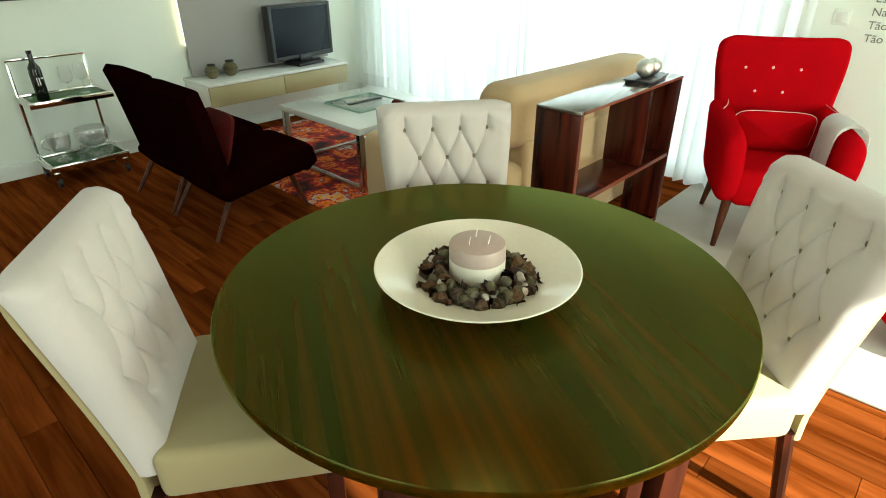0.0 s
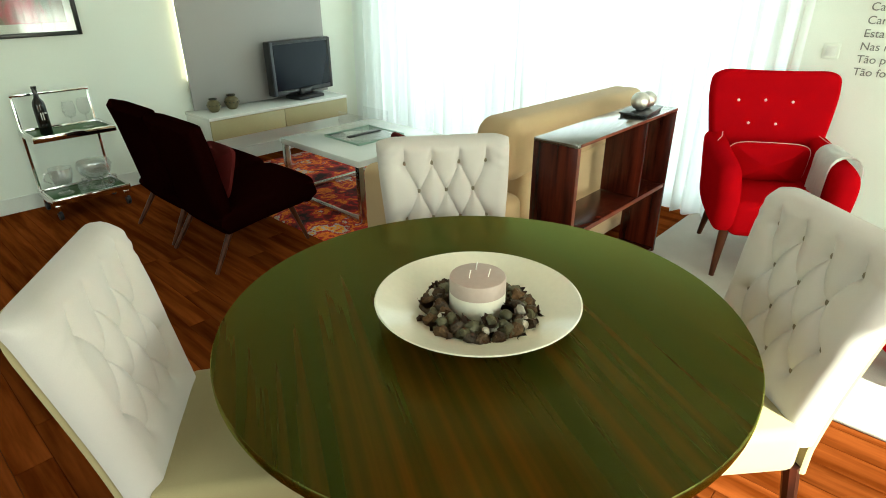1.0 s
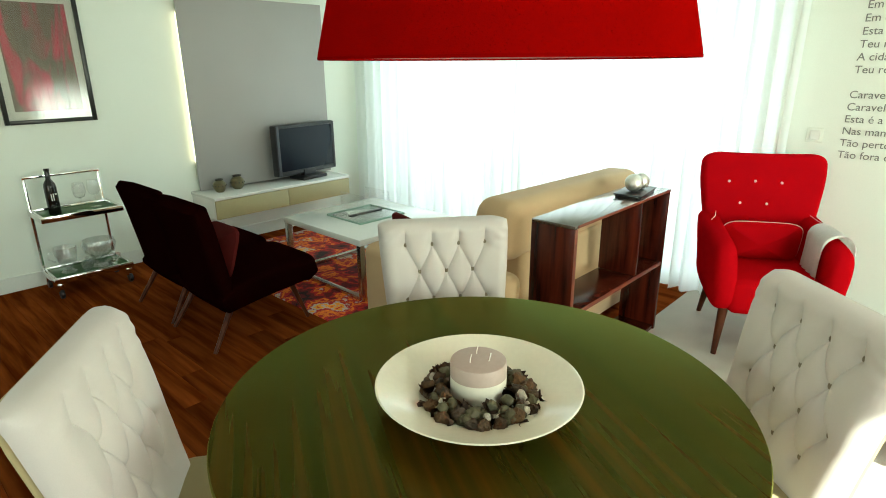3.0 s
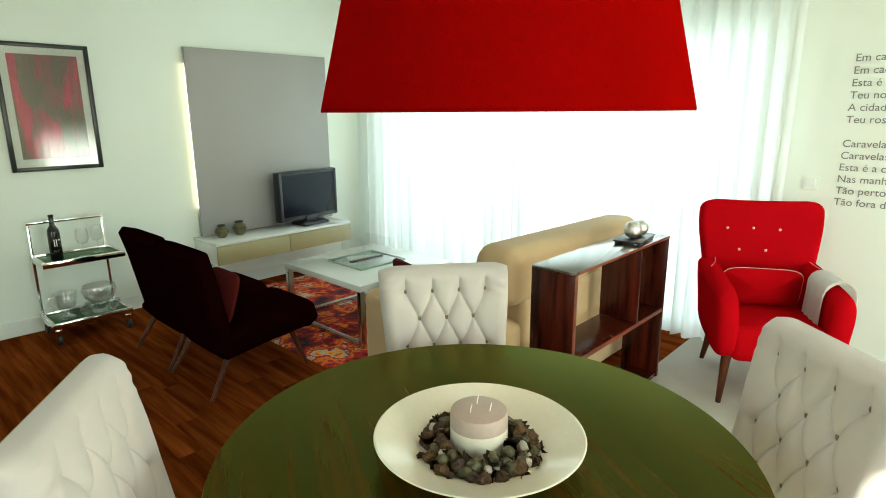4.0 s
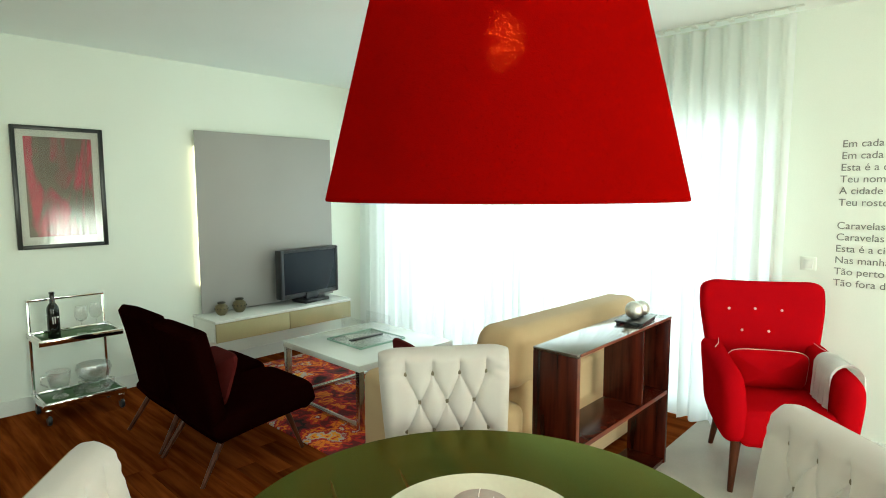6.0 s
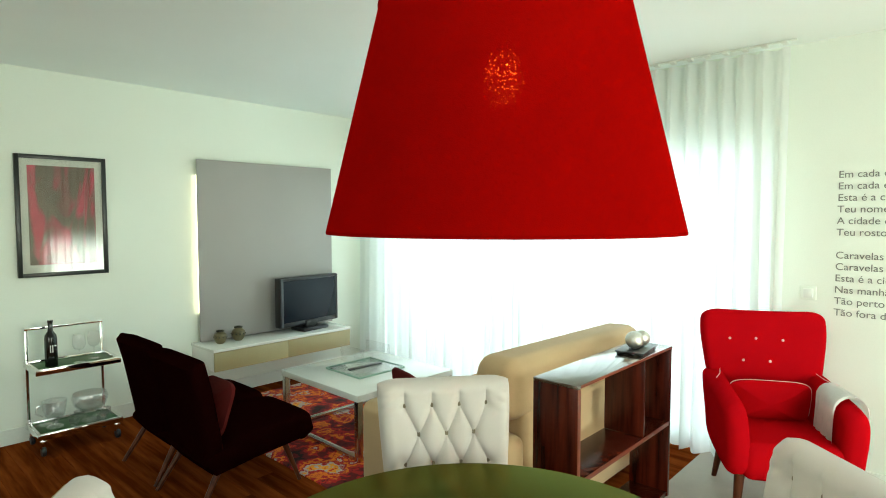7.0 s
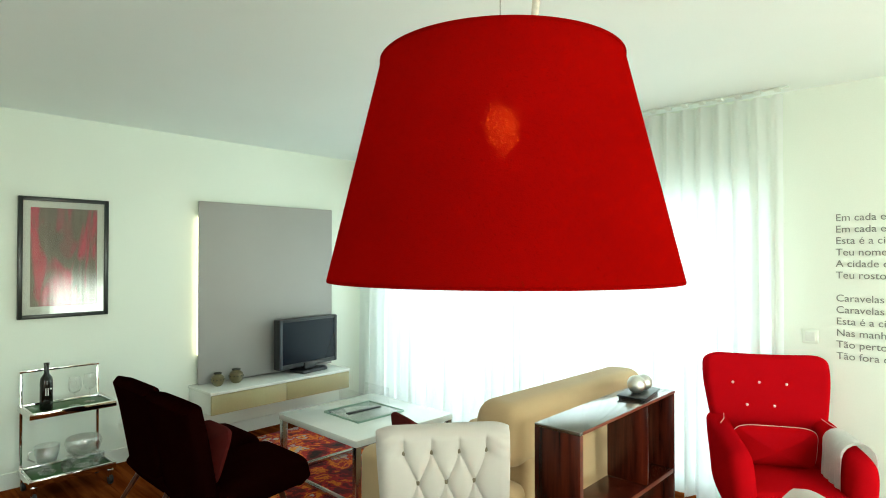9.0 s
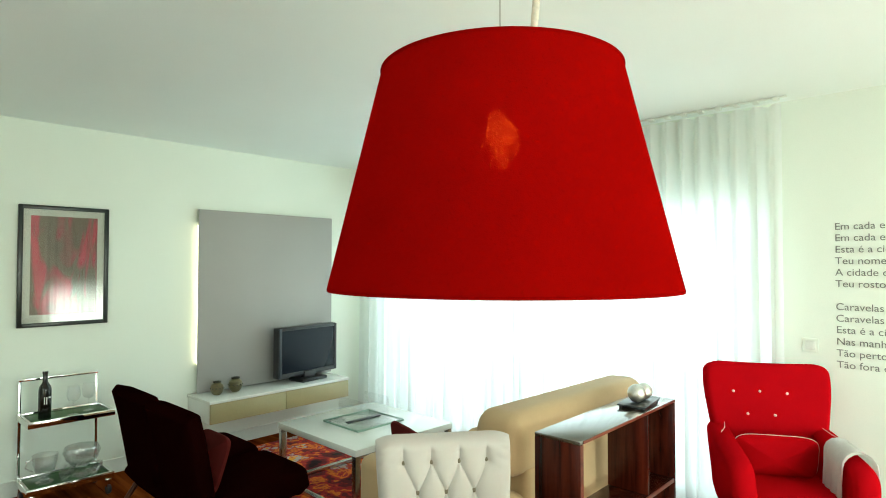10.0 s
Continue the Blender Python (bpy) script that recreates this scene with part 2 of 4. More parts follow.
PLATE = material("cream_ceramic", (0.70, 0.68, 0.54), 0.12, vary=0.03, scale=3, bump=0.01, coat=0.3)
WAXTOP = material("taupe_wax", (0.40, 0.31, 0.26), 0.45, vary=0.04, scale=20, bump=0.03)
WAXLOW = material("cream_wax", (0.70, 0.66, 0.54), 0.45, vary=0.04, scale=20, bump=0.03)
WICK = material("wick", (0.85, 0.82, 0.75), 0.8)
PETAL = material("dried_petal", (0.075, 0.036, 0.015), 0.85, vary=0.5, scale=40, fine=200, bump=0.5, island=0.5)
PETAL2 = material("dried_petal_red", (0.068, 0.034, 0.010), 0.85, vary=0.4, scale=40, fine=200, bump=0.5, island=0.4)
STONE = material("pale_pebble", (0.42, 0.38, 0.30), 0.6, vary=0.25, scale=25, fine=160, bump=0.3, island=0.35)
NUT = material("brown_husk", (0.052, 0.027, 0.008), 0.6, vary=0.45, scale=60, fine=220, bump=0.7, island=0.5)
OLIVESTONE = material("olive_seed", (0.075, 0.066, 0.028), 0.6, vary=0.3, scale=25, fine=160, bump=0.3, island=0.3)
VASE = material("vase_glaze", (0.13, 0.11, 0.05), 0.35, vary=0.3, scale=30, bump=0.2)
VASEDARK = material("vase_dots", (0.02, 0.02, 0.012), 0.5)
SILVER = material("silver_ball", (0.74, 0.73, 0.68), 0.42, 1.0, vary=0.12, scale=25, fine=160, bump=0.35)
FRAMEBLACK = material("black_frame", (0.012, 0.016, 0.014), 0.3, vary=0.05)
MOUNT = material("picture_mount", (0.70, 0.72, 0.64), 0.8, vary=0.02)
CORD = material("white_cord", (0.62, 0.58, 0.48), 0.8, vary=0.15, scale=60, bump=0.4)
RUGPALE = material("pale_rug", (0.50, 0.48, 0.42), 0.97, vary=0.10, scale=5, fine=260, bump=0.8)
RUGRED = patterned("abstract_rug", [(0.0, (0.02, 0.004, 0.004)), (0.38, (0.13, 0.006, 0.008)), (0.45, (0.46, 0.014, 0.012)), (0.50, (0.80, 0.20, 0.012)), (0.54, (0.42, 0.016, 0.016)),
                                   (0.58, (0.55, 0.48, 0.44)), (0.615, (0.85, 0.36, 0.03)), (0.66, (0.60, 0.03, 0.02)), (0.72, (0.14, 0.008, 0.02))], 4.0, detail=8)
next(n for n in RUGRED.node_tree.nodes if n.bl_idname == "ShaderNodeTexNoise" and n.inputs["Distortion"].default_value > 0).inputs["Distortion"].default_value = 0.25
EDGEGLASS = material("green_glass_edge", (0.30, 0.44, 0.35), 0.12, vary=0.1, bump=0.0)
GLASS = glass("clear_glass", clear=0.95)
PICGLASS = glass("picture_glass", clear=0.93, gloss=0.08)
PANE = glass("window_glass", clear=0.97)
CRYSTAL = glass("crystal", rough=0.15, clear=0.90, gloss=0.16)
SHEER = sheer("sheer_curtain", (0.88, 0.90, 0.88), 0.07, 0.66)
SHADE = shade_cloth("red_shade_cloth", (0.24, 0.0003, 0.0008))
HEM = material("red_hem", (0.20, 0.0005, 0.001), 0.9, vary=0.06, fine=350, bump=0.1, spec=0.0)
FROST = sheer("frosted_glass", (0.9, 0.85, 0.75), 0.45, 0.7)
BULB = glow("bulb_glow", (1.0, 0.72, 0.40), 18.0)
LED = glow("led_strip", (1.0, 0.85, 0.62), 1.0)


# ---- building blocks ----
def finish(name, bm, mat, parent=None, label="", smooth=True):
    me = bpy.data.meshes.new(name)
    bmesh.ops.recalc_face_normals(bm, faces=bm.faces)
    bm.to_mesh(me)
    bm.free()
    me.materials.append(mat)
    if smooth:
        me.shade_smooth()
        try:
            me.set_sharp_from_angle(angle=radians(40))
        except Exception:
            pass
    ob = new(name, me)
    if parent is not None:
        ob.parent = parent
    if label:
        ob["label"] = label
    return ob


def part(name, bm, mat, parent, label="", smooth=True):
    return finish(name, bm, mat, parent, label, smooth)


def thing(name, m, label, category, group="", kind=""):
    ob = new(name)
    ob.empty_display_size = 0.1
    ob.matrix_world = m
    return tagged(ob, label, category, group, kind)


def box(x0, x1, y0, y1, z0, z1, bevel=0.004, seg=2, bm=None):
    own = bm is None
    b = bmesh.new()
    bmesh.ops.create_cube(b, size=1, matrix=Matrix.LocRotScale(((x0 + x1) / 2, (y0 + y1) / 2, (z0 + z1) / 2), None, (x1 - x0, y1 - y0, z1 - z0)))
    if bevel:
        bmesh.ops.bevel(b, geom=b.edges[:], offset=min(bevel, 0.45 * min(x1 - x0, y1 - y0, z1 - z0)), segments=seg, profile=0.5, affect="EDGES")
    if own:
        return b
    join(bm, b)
    return bm


def join(bm, other, m=None):
    if m is not None:
        other.transform(m)
    me = bpy.data.meshes.new("tmp")
    other.to_mesh(me)
    other.free()
    bm.from_mesh(me)
    bpy.data.meshes.remove(me)
    return bm


def lathe(profile, seg=32, m=None):
    """A turned form from (radius, height) pairs; ends with radius 0 close it."""
    b = bmesh.new()
    rings = []
    for r, z in profile:
        if r < 1e-5:
            rings.append([b.verts.new((0, 0, z))])
        else:
            rings.append([b.verts.new((r * math.cos(2 * math.pi * i / seg), r * math.sin(2 * math.pi * i / seg), z)) for i in range(seg)])
    for a, c in zip(rings, rings[1:]):
        for i in range(seg):
            j = (i + 1) % seg
            if len(a) == 1 and len(c) == 1:
                break
            if len(a) == 1:
                b.faces.new((a[0], c[i], c[j]))
            elif len(c) == 1:
                b.faces.new((a[i], a[j], c[0]))
            else:
                b.faces.new((a[i], a[j], c[j], c[i]))
    if m is not None:
        b.transform(m)
    return b


def tube(points, radius, seg=10, radii=None):
    """A round bar along points."""
    b = bmesh.new()
    pts = [Vector(p) for p in points]
    rings = []
    for k, p in enumerate(pts):
        d = (pts[min(k + 1, len(pts) - 1)] - pts[max(k - 1, 0)]).normalized()
        side = d.orthogonal().normalized()
        if k and rings:
            side = (prev - d * prev.dot(d)).normalized()
        prev = side
        up = d.cross(side)
        r = radii[k] if radii else radius
        rings.append([b.verts.new(p + r * (math.cos(2 * math.pi * i / seg) * side + math.sin(2 * math.pi * i / seg) * up)) for i in range(seg)])
    for a, c in zip(rings, rings[1:]):
        for i in range(seg):
            j = (i + 1) % seg
            b.faces.new((a[i], a[j], c[j], c[i]))
    b.faces.new(rings[0][::-1]), b.faces.new(rings[-1])
    return b


def blob(sx, sy, sz, m=None, power=2.6, nu=20, nv=12, rough=0.0):
    """A cushion-like rounded block of half sizes sx, sy, sz."""
    b = bmesh.new()

    def sp(v, e):
        return math.copysign(abs(v) ** (2 / e), v)
    rings = []
    for j in range(nv + 1):
        ph = -math.pi / 2 + math.pi * j / nv
        if j in (0, nv):
            rings.append([b.verts.new((0, 0, math.copysign(sz, ph)))])
            continue
        ring = []
        for i in range(nu):
            th = 2 * math.pi * i / nu
            p = Vector((sx * sp(math.cos(ph), power) * sp(math.cos(th), power), sy * sp(math.cos(ph), power) * sp(math.sin(th), power), sz * sp(math.sin(ph), power)))
            if rough:
                p *= 1 + rough * noise.noise(p * (1.6 / max(sx, sy)) + Vector((sx * 91, sy * 57, 3)))
            ring.append(b.verts.new(p))
        rings.append(ring)
    for a, c in zip(rings, rings[1:]):
        for i in range(nu):
            j = (i + 1) % nu
            if len(a) == 1:
                b.faces.new((a[0], c[i], c[j]))
            elif len(c) == 1:
                b.faces.new((a[i], a[j], c[0]))
            else:
                b.faces.new((a[i], a[j], c[j], c[i]))
    if m is not None:
        b.transform(m)
    return b


def prism(outline, depth, bevel=0.01, m=None, seg=3):
    """A flat outline (x, z pairs) given thickness along y, edges rounded."""
    b = bmesh.new()
    f = b.faces.new([b.verts.new((x, -depth / 2, z)) for x, z in outline])
    ext = bmesh.ops.extrude_face_region(b, geom=[f])
    bmesh.ops.translate(b, verts=[v for v in ext["geom"] if isinstance(v, bmesh.types.BMVert)], vec=(0, depth, 0))
    if bevel:
        bmesh.ops.bevel(b, geom=b.edges[:], offset=bevel, segments=seg, profile=0.6, affect="EDGES")
    if m is not None:
        b.transform(m)
    return b


def rounded_slab(outline, depth, r, m=None, seg=6):
    """A soft slab: the outline (x, z pairs) is first smoothed, then its rims are rolled over."""
    pts = [Vector(p) for p in outline]
    for _ in range(3):
        pts = [q for a, b in zip(pts, pts[1:] + pts[:1]) for q in (a * 0.75 + b * 0.25, a * 0.25 + b * 0.75)]
    area = sum(a.x * b.y - b.x * a.y for a, b in zip(pts, pts[1:] + pts[:1]))
    n, nrm = len(pts), []
    for k in range(n):
        t = (pts[(k + 1) % n] - pts[k - 1]).normalized()
        nrm.append(Vector((t.y, -t.x)) * (1 if area > 0 else -1))
    b = bmesh.new()
    rings = []
    for side in (-1, 1):
        for k in range(seg + 1) if side > 0 else range(seg, -1, -1):
            a = math.pi / 2 * k / seg
            y, inset = side * (depth / 2 - r + r * math.sin(a)), r * (1 - math.cos(a))
            rings.append([b.verts.new((p.x - q.x * inset, y, p.y - q.y * inset)) for p, q in zip(pts, nrm)])
    for a, c in zip(rings, rings[1:]):
        for i in range(n):
            j = (i + 1) % n
            b.faces.new((a[i], a[j], c[j], c[i]))
    b.faces.new(rings[0][::-1]), b.faces.new(rings[-1])
    if m is not None:
        b.transform(m)
    return b


def smoothstep(a, b, x):
    t = min(max((x - a) / (b - a), 0.0), 1.0)
    return t * t * (3 - 2 * t)


# ---- the room ----
def setting(name, bm, mat, label, category, smooth=False):
    return tagged(finish(name, bm, mat, smooth=smooth), label, category, kind="structure")


setting("floor", box(WEST - 0.2, EAST + 0.2, SOUTH - 0.2, NORTH + 0.2, -0.12, -0.012, 0), GAP, "dark joints of the polished reddish wooden floor", "floor")
setting("ceiling", box(WEST - 0.2, EAST + 0.2, SOUTH - 0.2, NORTH + 0.2, CEIL, CEIL + 0.15, 0), CEILING, "smooth white painted ceiling", "ceiling")
setting("wall_west", box(WEST - 0.15, WEST, SOUTH - 0.15, NORTH + 0.15, -0.012, CEIL, 0), WALL, "plain off-white painted wall behind the television panel", "wall")
# The opening in this unseen wall is added to admit the south fill.
sw = box(WEST, -1.2, SOUTH - 0.15, SOUTH, -0.012, CEIL, 0)
box(1.4, EAST, SOUTH - 0.15, SOUTH, -0.012, CEIL, 0, bm=sw)
box(-1.2, 1.4, SOUTH - 0.15, SOUTH, -0.012, 0.35, 0, bm=sw)
box(-1.2, 1.4, SOUTH - 0.15, SOUTH, 2.25, CEIL, 0, bm=sw)
setting("wall_south", sw, WALL, "plain off-white painted wall with an added opening for the fill lamp", "wall")
WX0, WX1, WZ0, WZ1 = -3.85, -0.17, 0.08, 2.06
nw = box(WEST, WX0, NORTH, NORTH + 0.15, -0.012, CEIL, 0)
box(WX1, EAST, NORTH, NORTH + 0.15, -0.012, CEIL, 0, bm=nw)
box(WX0, WX1, NORTH, NORTH + 0.15, -0.012, WZ0, 0, bm=nw)
box(WX0, WX1, NORTH, NORTH + 0.15, WZ1, CEIL, 0, bm=nw)
setting("wall_north", nw, WALL, "off-white wall with a wide window and lettering", "wall")
ew = box(EAST, EAST + 0.15, SOUTH, -0.8, -0.012, CEIL, 0)
for y0, y1, z0, z1 in ((1.25, 1.75, -0.012, CEIL), (2.95, NORTH, -0.012, CEIL), (1.75, 2.95, -0.012, 0.05), (1.75, 2.95, 1.2, CEIL)):
    box(EAST, EAST + 0.15, y0, y1, z0, z1, 0, bm=ew)
box(EAST, EAST + 0.15, -0.8, 1.25, -0.012, 0.2, 0, bm=ew)
box(EAST, EAST + 0.15, -0.8, 1.25, 2.55, CEIL, 0, bm=ew)
setting("wall_east", ew, WALL, "off-white wall with a tall and a low window opening", "wall")
setting("baseboard", box(WEST, WEST + 0.014, SOUTH, NORTH, -0.002, 0.11, 0.003), WHITEPAINT, "low white painted skirting board", "baseboard")
setting("baseboard", box(0.0, EAST, NORTH - 0.014, NORTH, -0.002, 0.11, 0.003), WHITEPAINT, "low white painted skirting board", "baseboard")

win = thing("window_1", pose(0, NORTH + 0.06, 0), "wide white-framed window behind sheer curtains", "window", kind="structure")
part("window_frame", box(WX0, WX1, -0.03, 0.03, WZ0, WZ0 + 0.06), WHITEPAINT, win)
part("window_frame", box(WX0, WX1, -0.03, 0.03, WZ1 - 0.06, WZ1), WHITEPAINT, win)
xs = [WX0 + 0.03, -2.33, -1.02, WX1 - 0.03]
for x in xs:
    part("mullion", box(x - 0.03, x + 0.03, -0.03, 0.03, WZ0 + 0.06, WZ1 - 0.06), WHITEPAINT, win)
for a, b in zip(xs, xs[1:]):
    p = part("pane", box(a + 0.03, b - 0.03, -0.004, 0.004, WZ0 + 0.06, WZ1 - 0.06, 0), PANE, win)
    p.visible_shadow = False


def curtain(x0, x1, y, folds, seed):
    """Sheer drape in regular wave folds at the heading, looser towards the hem."""
    rnd = random.Random(seed)
    nx, nz = folds * 14, 26
    b = bmesh.new()
    ph = [rnd.uniform(-0.5, 0.5) for _ in range(folds + 2)]
    am = [rnd.uniform(0.7, 1.25) for _ in range(folds + 2)]
    grid = []
    for j in range(nz + 1):
        v = j / nz
        row = []
        for i in range(nx + 1):
            u = i / nx * folds
            k = int(u)
            w = u - k
            loose = 1 - v
            phase = ph[k] * (1 - w) + ph[k + 1] * w
            amp = am[k] * (1 - w) + am[k + 1] * w
            yy = 0.042 * (0.75 + 0.45 * loose * (amp - 0.5)) * math.sin(2 * math.pi * u + 1.2 * loose * phase) + 0.014 * loose * math.sin(4.4 * math.pi * u + 5 * phase)
            xx = x0 + (x1 - x0) * i / nx + 0.018 * loose * math.sin(2 * math.pi * u * 0.5 + 3 * phase)
            zz = 0.012 + (CEIL - 0.06) * v + (0.004 * math.sin(9 * u) if j == 0 else 0)
            row.append(b.verts.new((xx, y + yy, zz)))
        grid.append(row)
    for r0, r1 in zip(grid, grid[1:]):
        for i in range(nx):
            b.faces.new((r0[i], r0[i + 1], r1[i + 1], r1[i]))
    return b


for x0, x1, y, seed in ((-4.04, -1.96, 2.935, 3), (-2.02, -0.03, 2.925, 8)):
    tagged(finish("curtain", curtain(x0, x1, y, 18, seed), SHEER), "white sheer floor-length curtain in wave folds", "curtain", "window curtains")
low = tagged(finish("curtain", curtain(1.66, 3.02, 0, 11, 21), SHEER), "white sheer floor-length curtain in wave folds", "curtain", "window curtains")
low.matrix_world = pose(EAST - 0.13, 0, 0, 0, 0, 90)
rail = thing("curtain_rail", pose(0, 2.93, CEIL), "slim white curtain rail under the ceiling", "curtain rail")
part("track", box(-4.08, 0.0, -0.012, 0.012, -0.010, -0.001, 0.002), WHITEPAINT, rail)
for k in range(37):
    x = -4.04 + (k + 0.25) * 4.01 / 36.5
    part("glider", box(x - 0.016, x + 0.016, -0.036, 0.012, -0.026, -0.0105, 0.002), WHITEPAINT, rail)

# light switch
sw = thing("light_switch", pose(0.075, NORTH, 1.125), "white square light switch on the wall", "light switch")
part("plate", box(-0.042, 0.042, -0.009, 0, -0.042, 0.042, 0.003), WALL, sw)
part("rocker", box(-0.026, 0.026, -0.013, -0.006, -0.028, 0.028, 0.003), WHITEPAINT, sw)

# lettering on the north wall
LINES = ["Em cada e", "Em cada es", "Esta é a cid", "Teu nome e", "A cidade on", "Teu rosto c", "", "Caravelas", "Caravelas f", "Esta é a cid", "Nas manhã", "Tão perto d", "Tão fora de"]
sign = thing("wall_lettering", pose(0.206, NORTH - 0.002, 1.842), "grey Portuguese verse lettered on the wall", "lettering")
for n, text in enumerate(LINES):
    if not text:
        continue
    cu = bpy.data.curves.new("line", "FONT")
    cu.body, cu.size, cu.extrude = text, 0.059, 0.0006
    tmp = new("line", cu)
    me = bpy.data.meshes.new_from_object(tmp.evaluated_get(bpy.context.evaluated_depsgraph_get()))
    bpy.data.objects.remove(tmp)
    glyphs = bmesh.new()
    glyphs.from_mesh(me)
    bpy.data.meshes.remove(me)
    todo, groups = set(glyphs.verts), []
    while todo:
        stack, island = [todo.pop()], []
        while stack:
            v = stack.pop()
            island.append(v)
            for e in v.link_edges:
                o = e.other_vert(v)
                if o in todo:
                    todo.remove(o)
                    stack.append(o)
        lo, hi = min(v.co.x for v in island), max(v.co.x for v in island)
        for g in groups:
            if min(hi, g[1]) - max(lo, g[0]) > 0.5 * min(hi - lo, g[1] - g[0]):
                g[0], g[1], g[2] = min(lo, g[0]), max(hi, g[1]), g[2] + island
                break
        else:
            groups.append([lo, hi, island])
    for lo, hi, verts in groups:
        own = {v: k for k, v in enumerate(verts)}
        me = bpy.data.meshes.new("letter")
        me.from_pydata([v.co[:] for v in verts], [], [[own[v] for v in f.verts] for f in glyphs.faces if f.verts[0] in own])
        me.materials.append(INK)
        ob = new("letter", me)
        ob.parent = sign
        ob.matrix_local = pose(0, 0, -0.068 * n - 0.0215, 90, 0, 0)
    glyphs.free()

# ---- west wall: panel, cabinet, television, picture ----
pn = thing("wall_panel", pose(WEST, 0, 0), "large flat grey panel mounted on the wall", "wall panel")
part("board", box(0.045, 0.065, 1.165, 2.545, 0.515, 2.085, 0.003), PANEL, pn)
part("batten", box(0.0, 0.045, 1.30, 1.34, 0.6, 2.0, 0), WHITEPAINT, pn)
part("batten", box(0.0, 0.045, 2.36, 2.40, 0.6, 2.0, 0), WHITEPAINT, pn)
part("led_strip", box(0.016, 0.036, 1.172, 1.182, 0.76, 1.95, 0.002), LED, pn, "warm white glowing strip light")

cab = thing("tv_cabinet", pose(WEST, 0, 0), "low floating white cabinet with olive drawer fronts", "cabinet")
part("body", box(0.0, 0.40, 1.112, 2.495, 0.325, 0.485, 0.003), WHITE, cab)
part("top", box(0.0, 0.425, 1.105, 2.50, 0.488, 0.512, 0.003), WHITE, cab)
for a, b in ((1.114, 1.80), (1.804, 2.493)):
    part("drawer_front", box(0.402, 0.421, a, b, 0.327, 0.484, 0.003), OLIVE, cab)

tv = thing("television", pose(-3.885, 2.165, 0.512, 0, 0, 97), "black flat television with a dark blank screen", "television")
part("foot", box(-0.15, 0.15, -0.10, 0.10, 0.0, 0.03, 0.008), BLACK, tv)
part("neck", box(-0.07, 0.07, -0.03, 0.03, 0.028, 0.09, 0.006), BLACK, tv)
part("housing", box(-0.355, 0.355, -0.01, 0.075, 0.05, 0.515, 0.012), BLACK, tv)
part("screen", box(-0.318, 0.318, -0.0145, -0.008, 0.095, 0.485, 0.002), SCREEN, tv)
part("bezel", box(-0.353, -0.322, -0.018, 0.0, 0.055, 0.51, 0.005), SILVERPL, tv)
part("bezel", box(0.322, 0.353, -0.016, 0.0, 0.055, 0.51, 0.005), BLACK, tv)
part("bezel", box(-0.322, 0.322, -0.016, 0.0, 0.487, 0.51, 0.005), BLACK, tv)
part("bezel", box(-0.322, 0.322, -0.016, 0.0, 0.055, 0.093, 0.005), BLACK, tv)
part("badge", box(-0.02, 0.02, -0.019, -0.015, 0.07, 0.078, 0.001), PALE, tv)


def small_vase(m, s):
    v = thing("vase", m, "small round olive pottery vase with dark dots", "vase", "vases on the cabinet")
    body = part("body", lathe([(0, 0), (0.03 * s, 0), (0.045 * s, 0.015 * s), (0.06 * s, 0.05 * s), (0.055 * s, 0.085 * s), (0.032 * s, 0.105 * s), (0.034 * s, 0.118 * s), (0.028 * s, 0.118 * s), (0.026 * s, 0.104 * s), (0, 0.1 * s)], 28), VASE, v)
    part("rim", lathe([(0.026 * s, 0.112 * s), (0.036 * s, 0.112 * s), (0.036 * s, 0.121 * s), (0.026 * s, 0.121 * s), (0.026 * s, 0.112 * s)], 24), VASEDARK, v)
    for k in range(11):
        a = 2 * math.pi * k / 11
        part("dot", blob(0.006 * s, 0.006 * s, 0.006 * s, pose(0.0585 * s * math.cos(a), 0.0585 * s * math.sin(a), 0.062 * s), 2, 8, 6), VASEDARK, body)


small_vase(pose(-3.90, 1.27, 0.512), 0.92)
small_vase(pose(-3.91, 1.44, 0.512, 0, 0, 20), 1.0)

pic = thing("framed_picture", pose(WEST, 0.195, 1.60), "framed red and grey abstract print under glass", "picture")
PW, PH = 0.285, 0.435
for name, bx in (("frame_side", (-PW, -PW + 0.028, -PH, PH)), ("frame_side", (PW - 0.028, PW, -PH, PH)), ("frame_rail", (-PW + 0.028, PW - 0.028, -PH, -PH + 0.028)), ("frame_rail", (-PW + 0.028, PW - 0.028, PH - 0.028, PH))):
    part(name, box(0.002, 0.032, bx[0], bx[1], bx[2], bx[3], 0.003), FRAMEBLACK, pic)
part("mount", box(0.003, 0.012, -PW + 0.028, PW - 0.028, -PH + 0.028, PH - 0.028, 0), MOUNT, pic)
# Print colours, stretched upright; the streaks partly paint in reflected curtain pleats.
ART = patterned("art_print_pleat_reflection", [(0.0, (0.11, 0.085, 0.05)), (0.46, (0.15, 0.105, 0.07)), (0.52, (0.30, 0.06, 0.07)), (0.58, (0.50, 0.03, 0.07)), (0.68, (0.56, 0.04, 0.09)), (0.80, (0.20, 0.10, 0.08))], 3.4, 0.6, 2, "LINEAR", (1, 1.6, 0.42))
part("print", box(0.0125, 0.0145, -PW + 0.075, PW - 0.075, -PH + 0.085, PH - 0.075, 0), ART, pic)
pg = part("glass", box(0.018, 0.021, -PW + 0.029, PW - 0.029, -PH + 0.029, PH - 0.029, 0), PICGLASS, pic)
pg.visible_shadow = False

